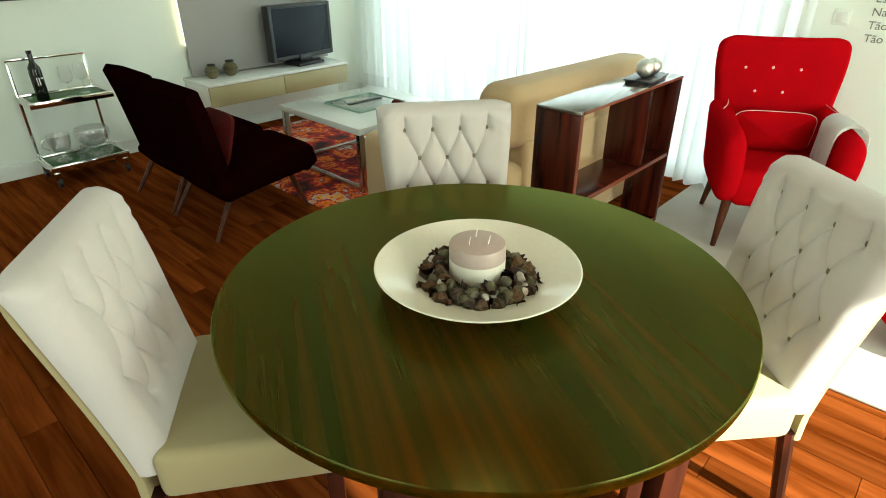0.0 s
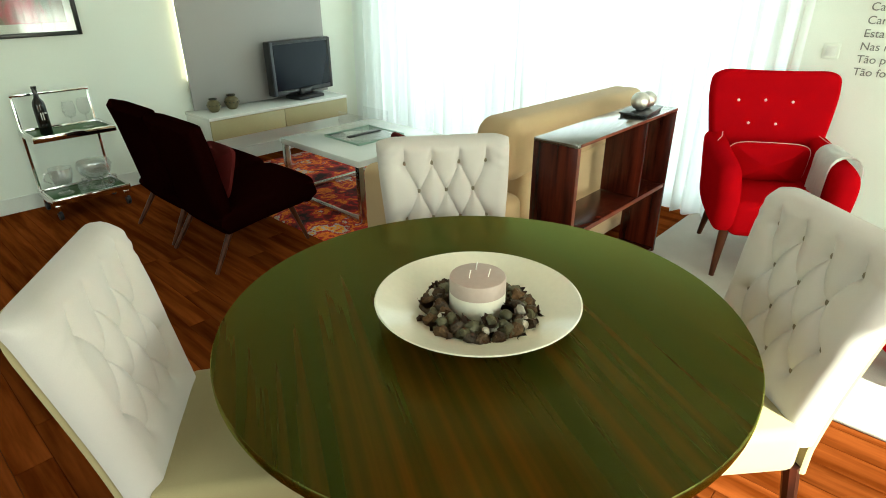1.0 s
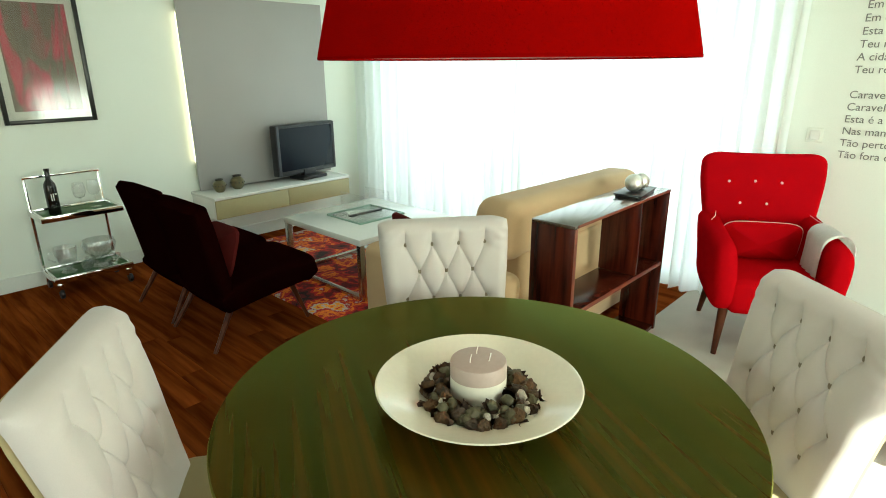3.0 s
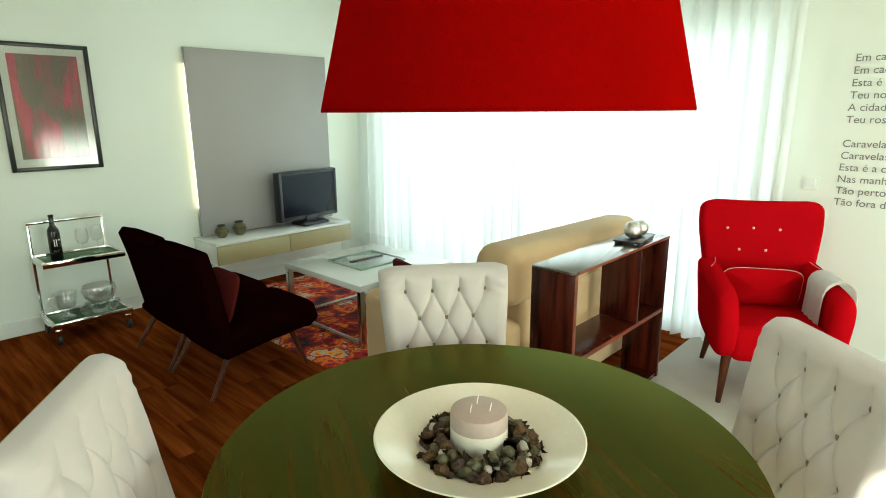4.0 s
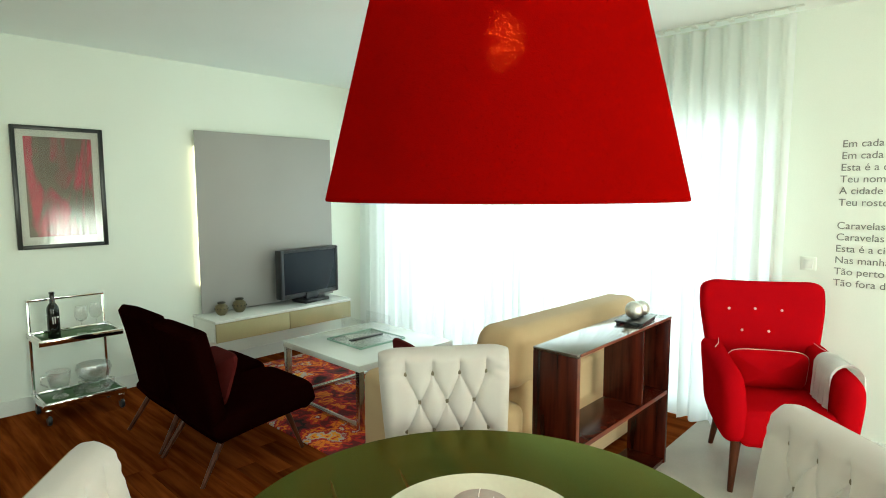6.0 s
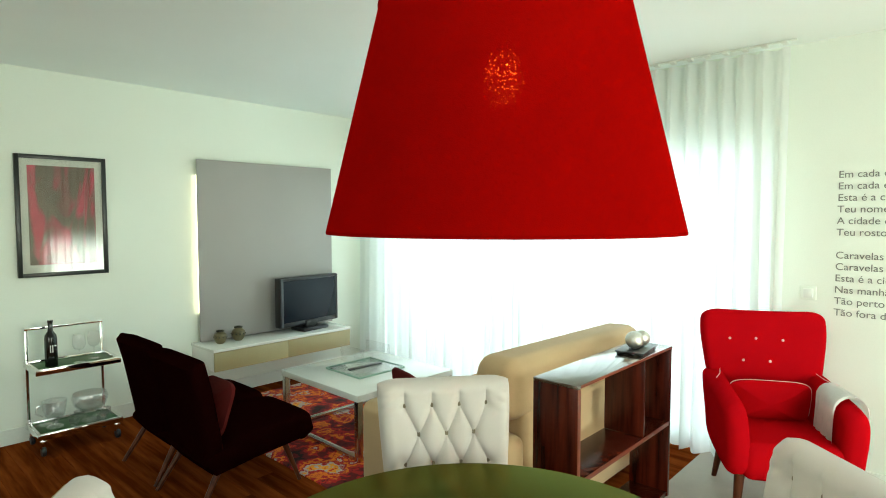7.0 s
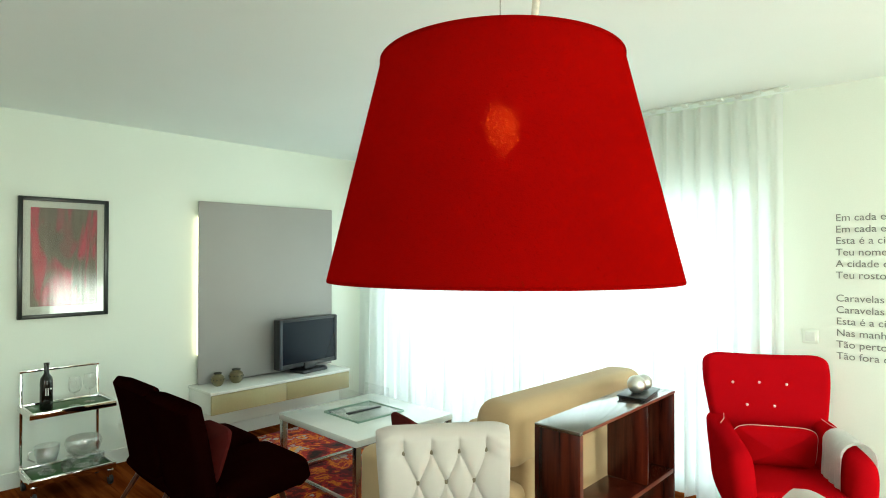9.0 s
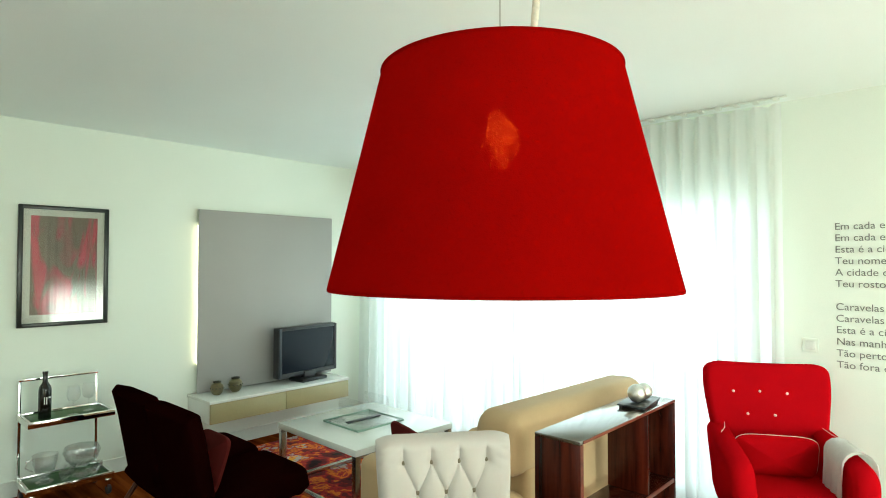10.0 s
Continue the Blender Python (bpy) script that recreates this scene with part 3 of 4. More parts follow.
# ---- rugs ----
tagged(finish("rug", box(-3.86, -1.72, 0.94, 2.72, 0.002, 0.014, 0.004), RUGRED), "abstract red, orange and grey patterned rug", "rug")
tagged(finish("rug", box(-0.48, 2.1, 1.235, 2.98, 0.002, 0.018, 0.006), RUGPALE), "pale cream woven rug on the wooden floor", "rug")

# ---- coffee table ----
ct = thing("coffee_table", pose(-2.487, 1.717, 0.014, 0, 0, -1), "low white square coffee table with a steel frame", "coffee table")
part("top", box(-0.46, 0.46, -0.445, 0.445, 0.395, 0.438, 0.003), WHITE, ct)
for sx in (-1, 1):
    for sy in (-1, 1):
        part("leg", box(sx * 0.435 - 0.02, sx * 0.435 + 0.02, sy * 0.42 - 0.02, sy * 0.42 + 0.02, 0.0, 0.396, 0.002), STEEL, ct)
    part("rail", box(sx * 0.435 - 0.018, sx * 0.435 + 0.018, -0.40, 0.40, 0.0, 0.03, 0.002), STEEL, ct)
    part("rail", box(-0.415, 0.415, sx * 0.42 - 0.018, sx * 0.42 + 0.018, 0.001, 0.029, 0.002), STEEL, ct)

fp = thing("glass_burner", pose(-2.50, 1.71, 0.4525, 0, 0, -1), "clear glass table burner with standing glass panes", "table burner")
part("base", box(-0.20, 0.20, -0.21, 0.21, 0.012, 0.02, 0.002), GLASS, fp)
for sx in (-1, 1):
    part("base_edge", box(sx * 0.202 - 0.002, sx * 0.202 + 0.002, -0.212, 0.212, 0.008, 0.022, 0.0008), EDGEGLASS, fp, "green cut edge of the glass")
    part("base_edge", box(-0.199, 0.199, sx * 0.212 - 0.002, sx * 0.212 + 0.002, 0.008, 0.022, 0.0008), EDGEGLASS, fp, "green cut edge of the glass")
part("slot", box(-0.02, 0.02, -0.15, 0.15, 0.0205, 0.03, 0.003), BLACK, fp)
for sy in (-1, 1):
    part("pane", box(-0.14, 0.14, sy * 0.12 - 0.003, sy * 0.12 + 0.003, 0.0205, 0.19, 0.001), PANE, fp)
for sx in (-1, 1):
    for sy in (-1, 1):
        part("foot", lathe([(0, 0), (0.01, 0), (0.01, 0.012), (0, 0.012)], 12, pose(sx * 0.17, sy * 0.18, 0)), STEEL, fp)


# ---- lounge chairs ----
def cushion_panel(w0, w1, prof, thick, n=18, crown=0.02):
    """An upholstered panel: prof is its side line (y, z), w0/w1 its half width at the two ends."""
    b = bmesh.new()
    pts = [Vector((0, y, z)) for y, z in prof]
    m = len(pts)
    rings = []
    for k, p in enumerate(pts):
        d = (pts[min(k + 1, m - 1)] - pts[max(k - 1, 0)]).normalized()
        nrm = Vector((0, -d.z, d.y))
        t = k / (m - 1)
        w = w0 + (w1 - w0) * t
        e = min(1, math.sin(math.pi * min(max(t, 0.0), 1.0)) * 3 + 0.25)
        ring = []
        for i in range(2 * n):
            a = 2 * math.pi * i / (2 * n)
            c, s = math.cos(a), math.sin(a)
            ring.append(b.verts.new(p + Vector((w * math.copysign(abs(c) ** 0.35, c), 0, 0)) + nrm * (thick / 2 * e * math.copysign(abs(s) ** 0.5, s))))
        rings.append(ring)
    for a, c in zip(rings, rings[1:]):
        for i in range(2 * n):
            j = (i + 1) % (2 * n)
            b.faces.new((a[i], a[j], c[j], c[i]))
    b.faces.new(rings[0][::-1]), b.faces.new(rings[-1])
    return b


def lounge_chair(m):
    """Faces local +y; base at the floor."""
    ch = thing("lounge_chair", m, "dark maroon upholstered lounge chair with tapered wooden legs", "lounge chair", "lounge chairs")
    part("seat", cushion_panel(0.285, 0.285, [(-0.26, 0.285), (-0.22, 0.28), (0.0, 0.31), (0.30, 0.335), (0.35, 0.325), (0.375, 0.31)], 0.175), MAROON, ch)
    part("backrest", cushion_panel(0.27, 0.288, [(-0.19, 0.24), (-0.205, 0.29), (-0.235, 0.46), (-0.275, 0.68), (-0.31, 0.82), (-0.313, 0.84)], 0.11), MAROON, ch)
    for sx in (-1, 1):
        part("leg", tube([(sx * 0.22, -0.16, 0.27), (sx * 0.262, -0.33, 0.0)], 0.016, 10, [0.02, 0.011]), LEGWOOD, ch)
        part("leg", tube([(sx * 0.21, 0.20, 0.31), (sx * 0.25, 0.30, 0.014)], 0.016, 10, [0.02, 0.011]), LEGWOOD, ch)
    return ch


lounge = lounge_chair(pose(-2.955, 0.60, 0))
lounge_b = copy_thing(lounge, pose(-2.378, 0.59, 0))


def pillow(m, s, h, mat, label, pipe=None):
    p = thing("pillow", m, label, "pillow")
    bm = blob(s, h, 0.06, None, 5.0, 40, 12)
    for v in bm.verts:
        r = max(abs(v.co.x) / s, abs(v.co.y) / h)
        v.co.z *= 1.0 - 0.75 * smoothstep(0.35, 1.0, r)
    part("cover", bm, mat, p)
    if pipe:
        pts = []
        for i in range(41):
            a = 2 * math.pi * i / 40
            c, sn = math.cos(a), math.sin(a)
            pts.append((s * math.copysign(abs(c) ** 0.4, c), h * math.copysign(abs(sn) ** 0.4, sn), 0))
        part("piping", tube(pts, 0.0023, 6), pipe, p)
    return p


pillow(pose(-2.30, 0.455, 0.535, 72, 0, 0), 0.17, 0.15, PILLOWRED, "dusty red square pillow on the lounge chair")

# ---- sofa and shelf behind it ----
sofa = thing("sofa", pose(-0.70, 1.20, 0), "beige suede sofa with a rolled back cushion", "sofa")
part("base", box(-1.02, -0.021, 0.025, 1.495, 0.03, 0.40, 0.03, 3), BEIGE, sofa)
part("backrest", box(-0.24, -0.02, 0.02, 1.50, 0.06, 0.66, 0.04, 4), BEIGE, sofa)
bk = box(-0.30, -0.035, -0.045, 1.36, 0.615, 0.915, 0.085, 6)
for v in bk.verts:
    low = 1 - smoothstep(0.62, 0.90, v.co.z)
    v.co.x += 0.035 * low * (1 if v.co.x > -0.16 else -1) * (0.3 if v.co.x > -0.16 else 1.0)
    v.co.y -= 0.025 * low * (1 if v.co.y < 0.2 else 0)
    v.co.z += 0.006 * noise.noise((v.co.x * 6, v.co.y * 4, 2.0)) - 0.016 * smoothstep(0.2, 1.36, v.co.y)
part("back_cushion", bk, BEIGE, sofa)
part("arm", box(-1.02, -0.02, -0.18, 0.04, 0.06, 0.56, 0.06, 4), BEIGE, sofa)
part("seat_cushion", box(-1.04, -0.24, 0.05, 0.76, 0.401, 0.50, 0.04, 4), BEIGE, sofa)
part("seat_cushion", box(-1.04, -0.24, 0.77, 1.48, 0.401, 0.50, 0.04, 4), BEIGE, sofa)
for x, y in ((-0.85, -0.1), (-0.85, 1.43), (-0.1, -0.1), (-0.1, 1.43)):
    part("foot", box(x - 0.03, x + 0.03, y - 0.03, y + 0.03, 0.0, 0.06, 0.004), DARKWOOD, sofa)

pillow(pose(-0.99, 1.62, 0.635, 76, 0, 86), 0.09, 0.225, PILLOWRED, "dark red square pillow on the beige sofa")
pillow(pose(-1.58, 1.30, 0.565, 66, 0, 165), 0.15, 0.15, PILLOWRED, "dark red small pillow on the beige sofa")

SH0, SH1, SD, SHH = 1.15, 2.19, 0.225, 0.855
shelf = thing("shelf_unit", pose(-0.635, 0, 0.0), "open dark rosewood shelf unit standing behind the sofa", "shelf unit")
part("side_panel", box(0, SD, SH0, SH0 + 0.025, 0, SHH, 0.002), ROSEWOOD, shelf)
part("side_panel", box(0, SD, SH1 - 0.025, SH1, 0, SHH, 0.002), ROSEWOOD, shelf)
part("top", box(0.0, SD, SH0 + 0.0, SH1, SHH + 0.0005, SHH + 0.016, 0.002), ROSETOP, shelf)
part("middle_shelf", box(0.005, SD - 0.003, SH0 + 0.026, SH1 - 0.026, 0.425, 0.45, 0.002), ROSEWOOD, shelf)
part("bottom_shelf", box(0.005, SD - 0.003, SH0 + 0.026, SH1 - 0.026, 0.02, 0.045, 0.002), ROSEWOOD, shelf)
part("divider", box(0.005, SD - 0.003, 1.83, 1.85, 0.451, SHH, 0.002), ROSEWOOD, shelf)
for a in ((SH0 + 0.001, SH0 + 0.024, 0.0, SHH),):
    part("edge_band", box(SD + 0.0005, SD + 0.003, *a, 0.0005), ROSE_EDGE, shelf)
part("edge_band", box(SD + 0.0005, SD + 0.003, SH0 + 0.026, SH1, SHH + 0.002, SHH + 0.015, 0.0005), ROSE_EDGE, shelf)
part("edge_band", box(SD - 0.0025, SD + 0.001, SH0 + 0.026, SH1 - 0.026, 0.427, 0.448, 0.0005), ROSE_EDGE, shelf)

tray = thing("ornament_tray", pose(-0.51, 1.955, SHH + 0.016, 0, 0, 8), "small dark tray on the shelf unit", "tray")
part("plate", box(-0.075, 0.075, -0.14, 0.14, 0.010, 0.018, 0.003), BLACK, tray)
for sx in (-1, 1):
    part("foot", box(sx * 0.06 - 0.008, sx * 0.06 + 0.008, -0.13, 0.13, 0.0, 0.010, 0.002), BLACK, tray)
for y, r in ((-0.042, 0.047), (0.052, 0.043)):
    tagged(finish("silver_ball", blob(r, r, r, pose(-0.51 + 0.005, 1.955 + y, SHH + 0.034 + r), 2.0, 24, 14), SILVER), "hammered silver ball resting on the tray", "ornament", "silver balls")


# ---- red armchair ----
def red_armchair(m):
    """Faces local +y, floor at z 0."""
    ch = thing("armchair", m, "red wool armchair with a high buttoned back", "armchair")
    out = [(-0.25, 0.30), (-0.28, 0.52), (-0.315, 0.74), (-0.336, 0.90), (-0.325, 1.03), (-0.12, 1.022), (0.12, 1.022), (0.325, 1.03), (0.336, 0.90), (0.315, 0.74), (0.28, 0.52), (0.25, 0.30)]
    back = rounded_slab(out, 0.125, 0.03, pose(0, -0.30, 0.30, 12) @ Matrix.Translation((0, 0, -0.30)))
    part("backrest", back, RED, ch)
    part("seat", box(-0.235, 0.235, -0.30, 0.245, 0.24, 0.44, 0.05, 4), RED, ch)
    for sx in (-1, 1):
        side = [(-0.38, 0.25), (-0.40, 0.45), (-0.42, 0.66), (-0.34, 0.675), (-0.05, 0.645), (0.13, 0.635), (0.215, 0.61), (0.255, 0.54), (0.255, 0.40), (0.235, 0.25), (0.05, 0.235)]
        arm = rounded_slab(side, 0.115, 0.05, pose(0, 0, 0, 0, 0, 90))
        for v in arm.verts:
            v.co.x += 0.022 * smoothstep(0.3, 0.65, v.co.z) * 1
        if sx < 0:
            arm.transform(Matrix.Diagonal((-1, 1, 1, 1)))
        arm.transform(Matrix.Translation((sx * 0.25, 0, 0)))
        a = part("arm", arm, RED, ch)
        part("piping", tube([(sx * 0.25, -0.28, 0.685), (sx * 0.265, -0.20, 0.675), (sx * 0.295, -0.14, 0.665)], 0.0016, 6), PIPING, a)
        part("leg", tube([(sx * 0.24, 0.19, 0.26), (sx * 0.265, 0.23, 0.0)], 0.02, 12, [0.026, 0.014]), LEGWOOD, ch)
        part("leg", tube([(sx * 0.22, -0.30, 0.27), (sx * 0.25, -0.37, 0.0)], 0.02, 12, [0.026, 0.014]), LEGWOOD, ch)
    tilt = pose(0, -0.30, 0.30, 12) @ Matrix.Translation((0, 0, -0.30))
    for x, z in ((-0.098, 0.852), (0.044, 0.857), (0.185, 0.852), (-0.028, 0.727), (0.115, 0.727)):
        part("button", blob(0.008, 0.005, 0.008, tilt @ pose(x, 0.062, z), 2, 12, 8), PIPING, ch)
    return ch


ARMCHAIR = pose(0.090, 2.415, 0.018, 0, 0, 208)
red_armchair(ARMCHAIR)
lum = pillow(ARMCHAIR @ pose(0.02, -0.17, 0.545, 76, 0, 0), 0.21, 0.125, RED, "red lumbar pillow with pale piping on the armchair", PIPING)


def throw(m):
    """A folded woollen throw hanging over an arm."""
    b = bmesh.new()
    nu, nv = 22, 12
    grid = []
    for i in range(nu + 1):
        u = i / nu
        a = (u - 0.5) * 2
        row = []
        for j in range(nv + 1):
            w = (j / nv - 0.5)
            fold = 0.008 * math.sin(w * 24 + 3 * u) + 0.006 * noise.noise((u * 5, w * 6, 1))
            if abs(a) < 0.36:
                t = a / 0.36 * math.pi / 2
                x, z = 0.078 * math.sin(t), 0.075 * math.cos(t)
            else:
                s = abs(a) - 0.36
                x = math.copysign(0.078 + 0.02 * s, a)
                z = -s * (0.30 if a < 0 else 0.46)
            row.append(b.verts.new((x + fold, w * (0.24 + 0.02 * u) + 0.04 * (u - 0.5), z + fold)))
        grid.append(row)
    for r0, r1 in zip(grid, grid[1:]):
        for j in range(nv):
            b.faces.new((r0[j], r0[j + 1], r1[j + 1], r1[j]))
    bmesh.ops.solidify(b, geom=b.faces[:], thickness=0.034)
    b.transform(m)
    return b


tagged(finish("throw_blanket", throw(ARMCHAIR @ pose(-0.275, 0.0, 0.60)), THROW), "white woollen throw draped over the armchair's arm", "blanket")


pouf = thing("pouf", pose(0.99, 1.80, 0.018), "low round red wool pouf on the pale rug", "pouf")
part("cushion", lathe([(0, 0.10), (0.235, 0.10), (0.25, 0.115), (0.255, 0.25), (0.25, 0.37), (0.22, 0.40), (0, 0.41)], 40), RED, pouf)
for k in range(4):
    part("foot", lathe([(0, 0), (0.014, 0), (0.02, 0.101), (0, 0.101)], 12, pose(0.17 * math.cos(0.8 + 1.57 * k), 0.17 * math.sin(0.8 + 1.57 * k), 0)), LEGWOOD, pouf)


# ---- bar cart ----
cart = thing("bar_cart", pose(-3.84, 0.16, 0, 0, 0, 0), "two-tier chrome bar cart with green trays on castors", "bar cart")
CX, CY = 0.16, 0.245
for z in (0.12, 0.555):
    t = part("tray", box(-CX, CX, -CY, CY, z, z + 0.012, 0.002), GREENTRAY, cart, "green glass tray")
    for sx in (-1, 1):
        part("tray_rim", box(sx * CX - 0.012, sx * CX + 0.012, -CY - 0.012, CY + 0.012, z - 0.008, z + 0.034, 0.004), CHROME, t)
        part("tray_rim", box(-CX + 0.0125, CX - 0.0125, sx * CY - 0.012, sx * CY + 0.012, z - 0.008, z + 0.034, 0.004), CHROME, t)
for sy in (-1, 1):
    part("post", box(-CX - 0.026, -CX - 0.0125, sy * (CY - 0.01) - 0.009, sy * (CY - 0.01) + 0.009, 0.11, 0.80, 0.002), CHROME, cart)
    for sx in (-1, 1):
        part("castor", lathe([(0, -0.012), (0.03, -0.012), (0.034, -0.006), (0.034, 0.006), (0.03, 0.012), (0, 0.012)], 20, pose(sx * (CX - 0.01), sy * (CY - 0.02), 0.034, 90)), BLACK, cart)
        part("castor_fork", box(sx * (CX - 0.01) - 0.012, sx * (CX - 0.01) + 0.012, sy * (CY - 0.02) - 0.017, sy * (CY - 0.02) + 0.017, 0.05, 0.111, 0.004), CHROME, cart)
part("handle", box(-CX - 0.026, -CX - 0.0125, -CY + 0.001, CY - 0.001, 0.80, 0.818, 0.003), CHROME, cart)

bottle = thing("wine_bottle", pose(-3.83, 0.03, 0.5675), "dark wine bottle with white letter marks", "bottle")
part("body", lathe([(0, 0), (0.036, 0), (0.038, 0.006), (0.038, 0.19), (0.034, 0.215), (0.016, 0.245), (0.0145, 0.30), (0.017, 0.302), (0.017, 0.318), (0, 0.318)], 28), BOTTLE, bottle)
for k, (w, z0, z1) in enumerate(((0.006, 0.10, 0.15), (0.006, 0.10, 0.15), (0.012, 0.14, 0.15))):
    part("mark", box(0.0375, 0.0395, -0.014 + 0.013 * k, -0.014 + 0.013 * k + w, z0, z1, 0.0005), PALE, bottle)


def wine_glass(m, s=1.0):
    g = thing("wine_glass", m, "clear stemmed wine glass on the bar cart", "glass", "wine glasses")
    part("bowl", lathe([(0.004 * s, 0.085 * s), (0.03 * s, 0.10 * s), (0.042 * s, 0.13 * s), (0.04 * s, 0.165 * s), (0.034 * s, 0.20 * s), (0.032 * s, 0.20 * s), (0.038 * s, 0.165 * s), (0.04 * s, 0.13 * s), (0.028 * s, 0.103 * s), (0, 0.09 * s)], 24), GLASS, g)
    part("stem", lathe([(0, 0.004), (0.004 * s, 0.006), (0.0035 * s, 0.086 * s), (0, 0.088 * s)], 12), GLASS, g)
    part("foot", lathe([(0, 0), (0.034 * s, 0), (0.034 * s, 0.003), (0.006 * s, 0.006), (0, 0.006)], 24), GLASS, g)


wine_glass(pose(-3.80, 0.19, 0.5675))
wine_glass(pose(-3.86, 0.30, 0.5675))

jug = thing("glass_jug", pose(-3.84, 0.04, 0.1325), "cut-glass jug on the lower tray", "jug")
part("body", lathe([(0, 0), (0.05, 0), (0.052, 0.008), (0.018, 0.025), (0.02, 0.045), (0.055, 0.08), (0.07, 0.13), (0.075, 0.19), (0.07, 0.19), (0.065, 0.13), (0.05, 0.085), (0, 0.06)], 28), CRYSTAL, jug)
part("handle", tube([(0, -0.07, 0.17), (0, -0.105, 0.165), (0, -0.11, 0.12), (0, -0.07, 0.09)], 0.006, 8), CRYSTAL, jug)
bowl = thing("punch_bowl", pose(-3.83, 0.255, 0.1325), "large cut-glass bowl with hobnail foot", "bowl")
part("bowl", lathe([(0, 0.06), (0.06, 0.075), (0.10, 0.115), (0.115, 0.165), (0.105, 0.20), (0.10, 0.20), (0.108, 0.165), (0.094, 0.12), (0.055, 0.083), (0, 0.07)], 36), CRYSTAL, bowl)
part("foot", lathe([(0, 0), (0.06, 0), (0.05, 0.02), (0.03, 0.04), (0.035, 0.06), (0, 0.061)], 24), CRYSTAL, bowl)
for k in range(4):
    a = k * 1.57 + 0.4
    cup = thing("glass_cup", pose(-3.83 + 0.10 * math.cos(a), 0.255 + 0.12 * math.sin(a), 0.1325), "small cut-glass cup on the lower tray", "cup", "punch cups")
    part("body", lathe([(0, 0), (0.026, 0), (0.033, 0.02), (0.035, 0.055), (0.032, 0.055), (0.03, 0.02), (0, 0.012)], 20), CRYSTAL, cup)

# ---- dining table and what stands on it ----
R_TABLE = 0.645
table = thing("dining_table", pose(0, 0, 0, 0, 0, 150), "round dark veneered dining table with a satin top", "dining table")
part("tabletop", lathe([(0, 0.718), (R_TABLE - 0.012, 0.718), (R_TABLE - 0.002, 0.722), (R_TABLE, 0.73), (R_TABLE, 0.745), (R_TABLE - 0.003, 0.75), (0, 0.75)], 128), TABLEWOOD, table)
part("apron", lathe([(0.50, 0.66), (0.52, 0.66), (0.52, 0.717), (0.50, 0.717), (0.50, 0.66)], 96), DARKWOOD, table)
for k in range(4):
    a = radians(53 + 90 * k)
    part("leg", box(0.53 * math.cos(a) - 0.035, 0.53 * math.cos(a) + 0.035, 0.53 * math.sin(a) - 0.035, 0.53 * math.sin(a) + 0.035, 0, 0.717, 0.004), DARKWOOD, table)

PX, PY = 0.0225, -0.040
plate = tagged(finish("plate", lathe([(0, 0.006), (0.055, 0.006), (0.06, 0.0), (0.07, 0.0), (0.075, 0.006), (0.12, 0.014), (0.18, 0.034), (0.225, 0.055), (0.245, 0.065), (0.2485, 0.0685), (0.245, 0.070), (0.223, 0.061), (0.178, 0.041), (0.12, 0.021), (0.09, 0.013), (0, 0.012)], 96), PLATE), "wide cream glazed plate holding a candle", "plate")
plate.matrix_world = pose(PX, PY, 0.7503)
candle = thing("candle", pose(PX - 0.004, PY + 0.004, 0.7625), "thick two-tone candle with three wicks", "candle")
part("lower_wax", lathe([(0, 0), (0.065, 0), (0.068, 0.004), (0.068, 0.072), (0, 0.072)], 48), WAXLOW, candle, "cream lower wax")
part("upper_wax", lathe([(0, 0.0721), (0.068, 0.0721), (0.068, 0.104), (0.066, 0.109), (0.060, 0.111), (0, 0.110)], 48), WAXTOP, candle, "taupe upper wax")
for k in range(3):
    a = radians(20 + 120 * k)
    part("wick", tube([(0.026 * math.cos(a), 0.026 * math.sin(a), 0.109), (0.027 * math.cos(a) + 0.001, 0.027 * math.sin(a), 0.118), (0.027 * math.cos(a) + 0.003, 0.027 * math.sin(a) + 0.002, 0.132)], 0.0012, 6), WICK, candle)

rnd = random.Random(11)
KINDS = []
for k in range(5):
    KINDS.append(("pebble", blob(0.013, 0.011, 0.010, None, 2.0, 10, 7, 0.3), STONE if k < 3 else OLIVESTONE))
for k in range(6):
    KINDS.append(("nut", blob(0.020 - 0.001 * k, 0.014 + 0.001 * k, 0.013, None, 2.2, 16, 10, 0.55), (NUT, OLIVESTONE, PETAL2)[k % 3]))


def pod(seed):
    """A curled dried petal or husk."""
    r = random.Random(seed)
    b = bmesh.new()
    n = 6
    g = []
    for i in range(n):
        u = i / (n - 1) - 0.5
        row = []
        for j in range(n):
            w = j / (n - 1) - 0.5
            wid = math.sqrt(max(0.06, 1 - 3.2 * u * u))
            row.append(b.verts.new((0.042 * u, 0.028 * w * wid, 0.012 * (4 * w * w) * wid + 0.016 * u * u * 4 + 0.004 * r.uniform(-1, 1))))
        g.append(row)
    for a, c in zip(g, g[1:]):
        for j in range(n - 1):
            b.faces.new((a[j], a[j + 1], c[j + 1], c[j]))
    bmesh.ops.solidify(b, geom=b.faces[:], thickness=0.0015)
    return b


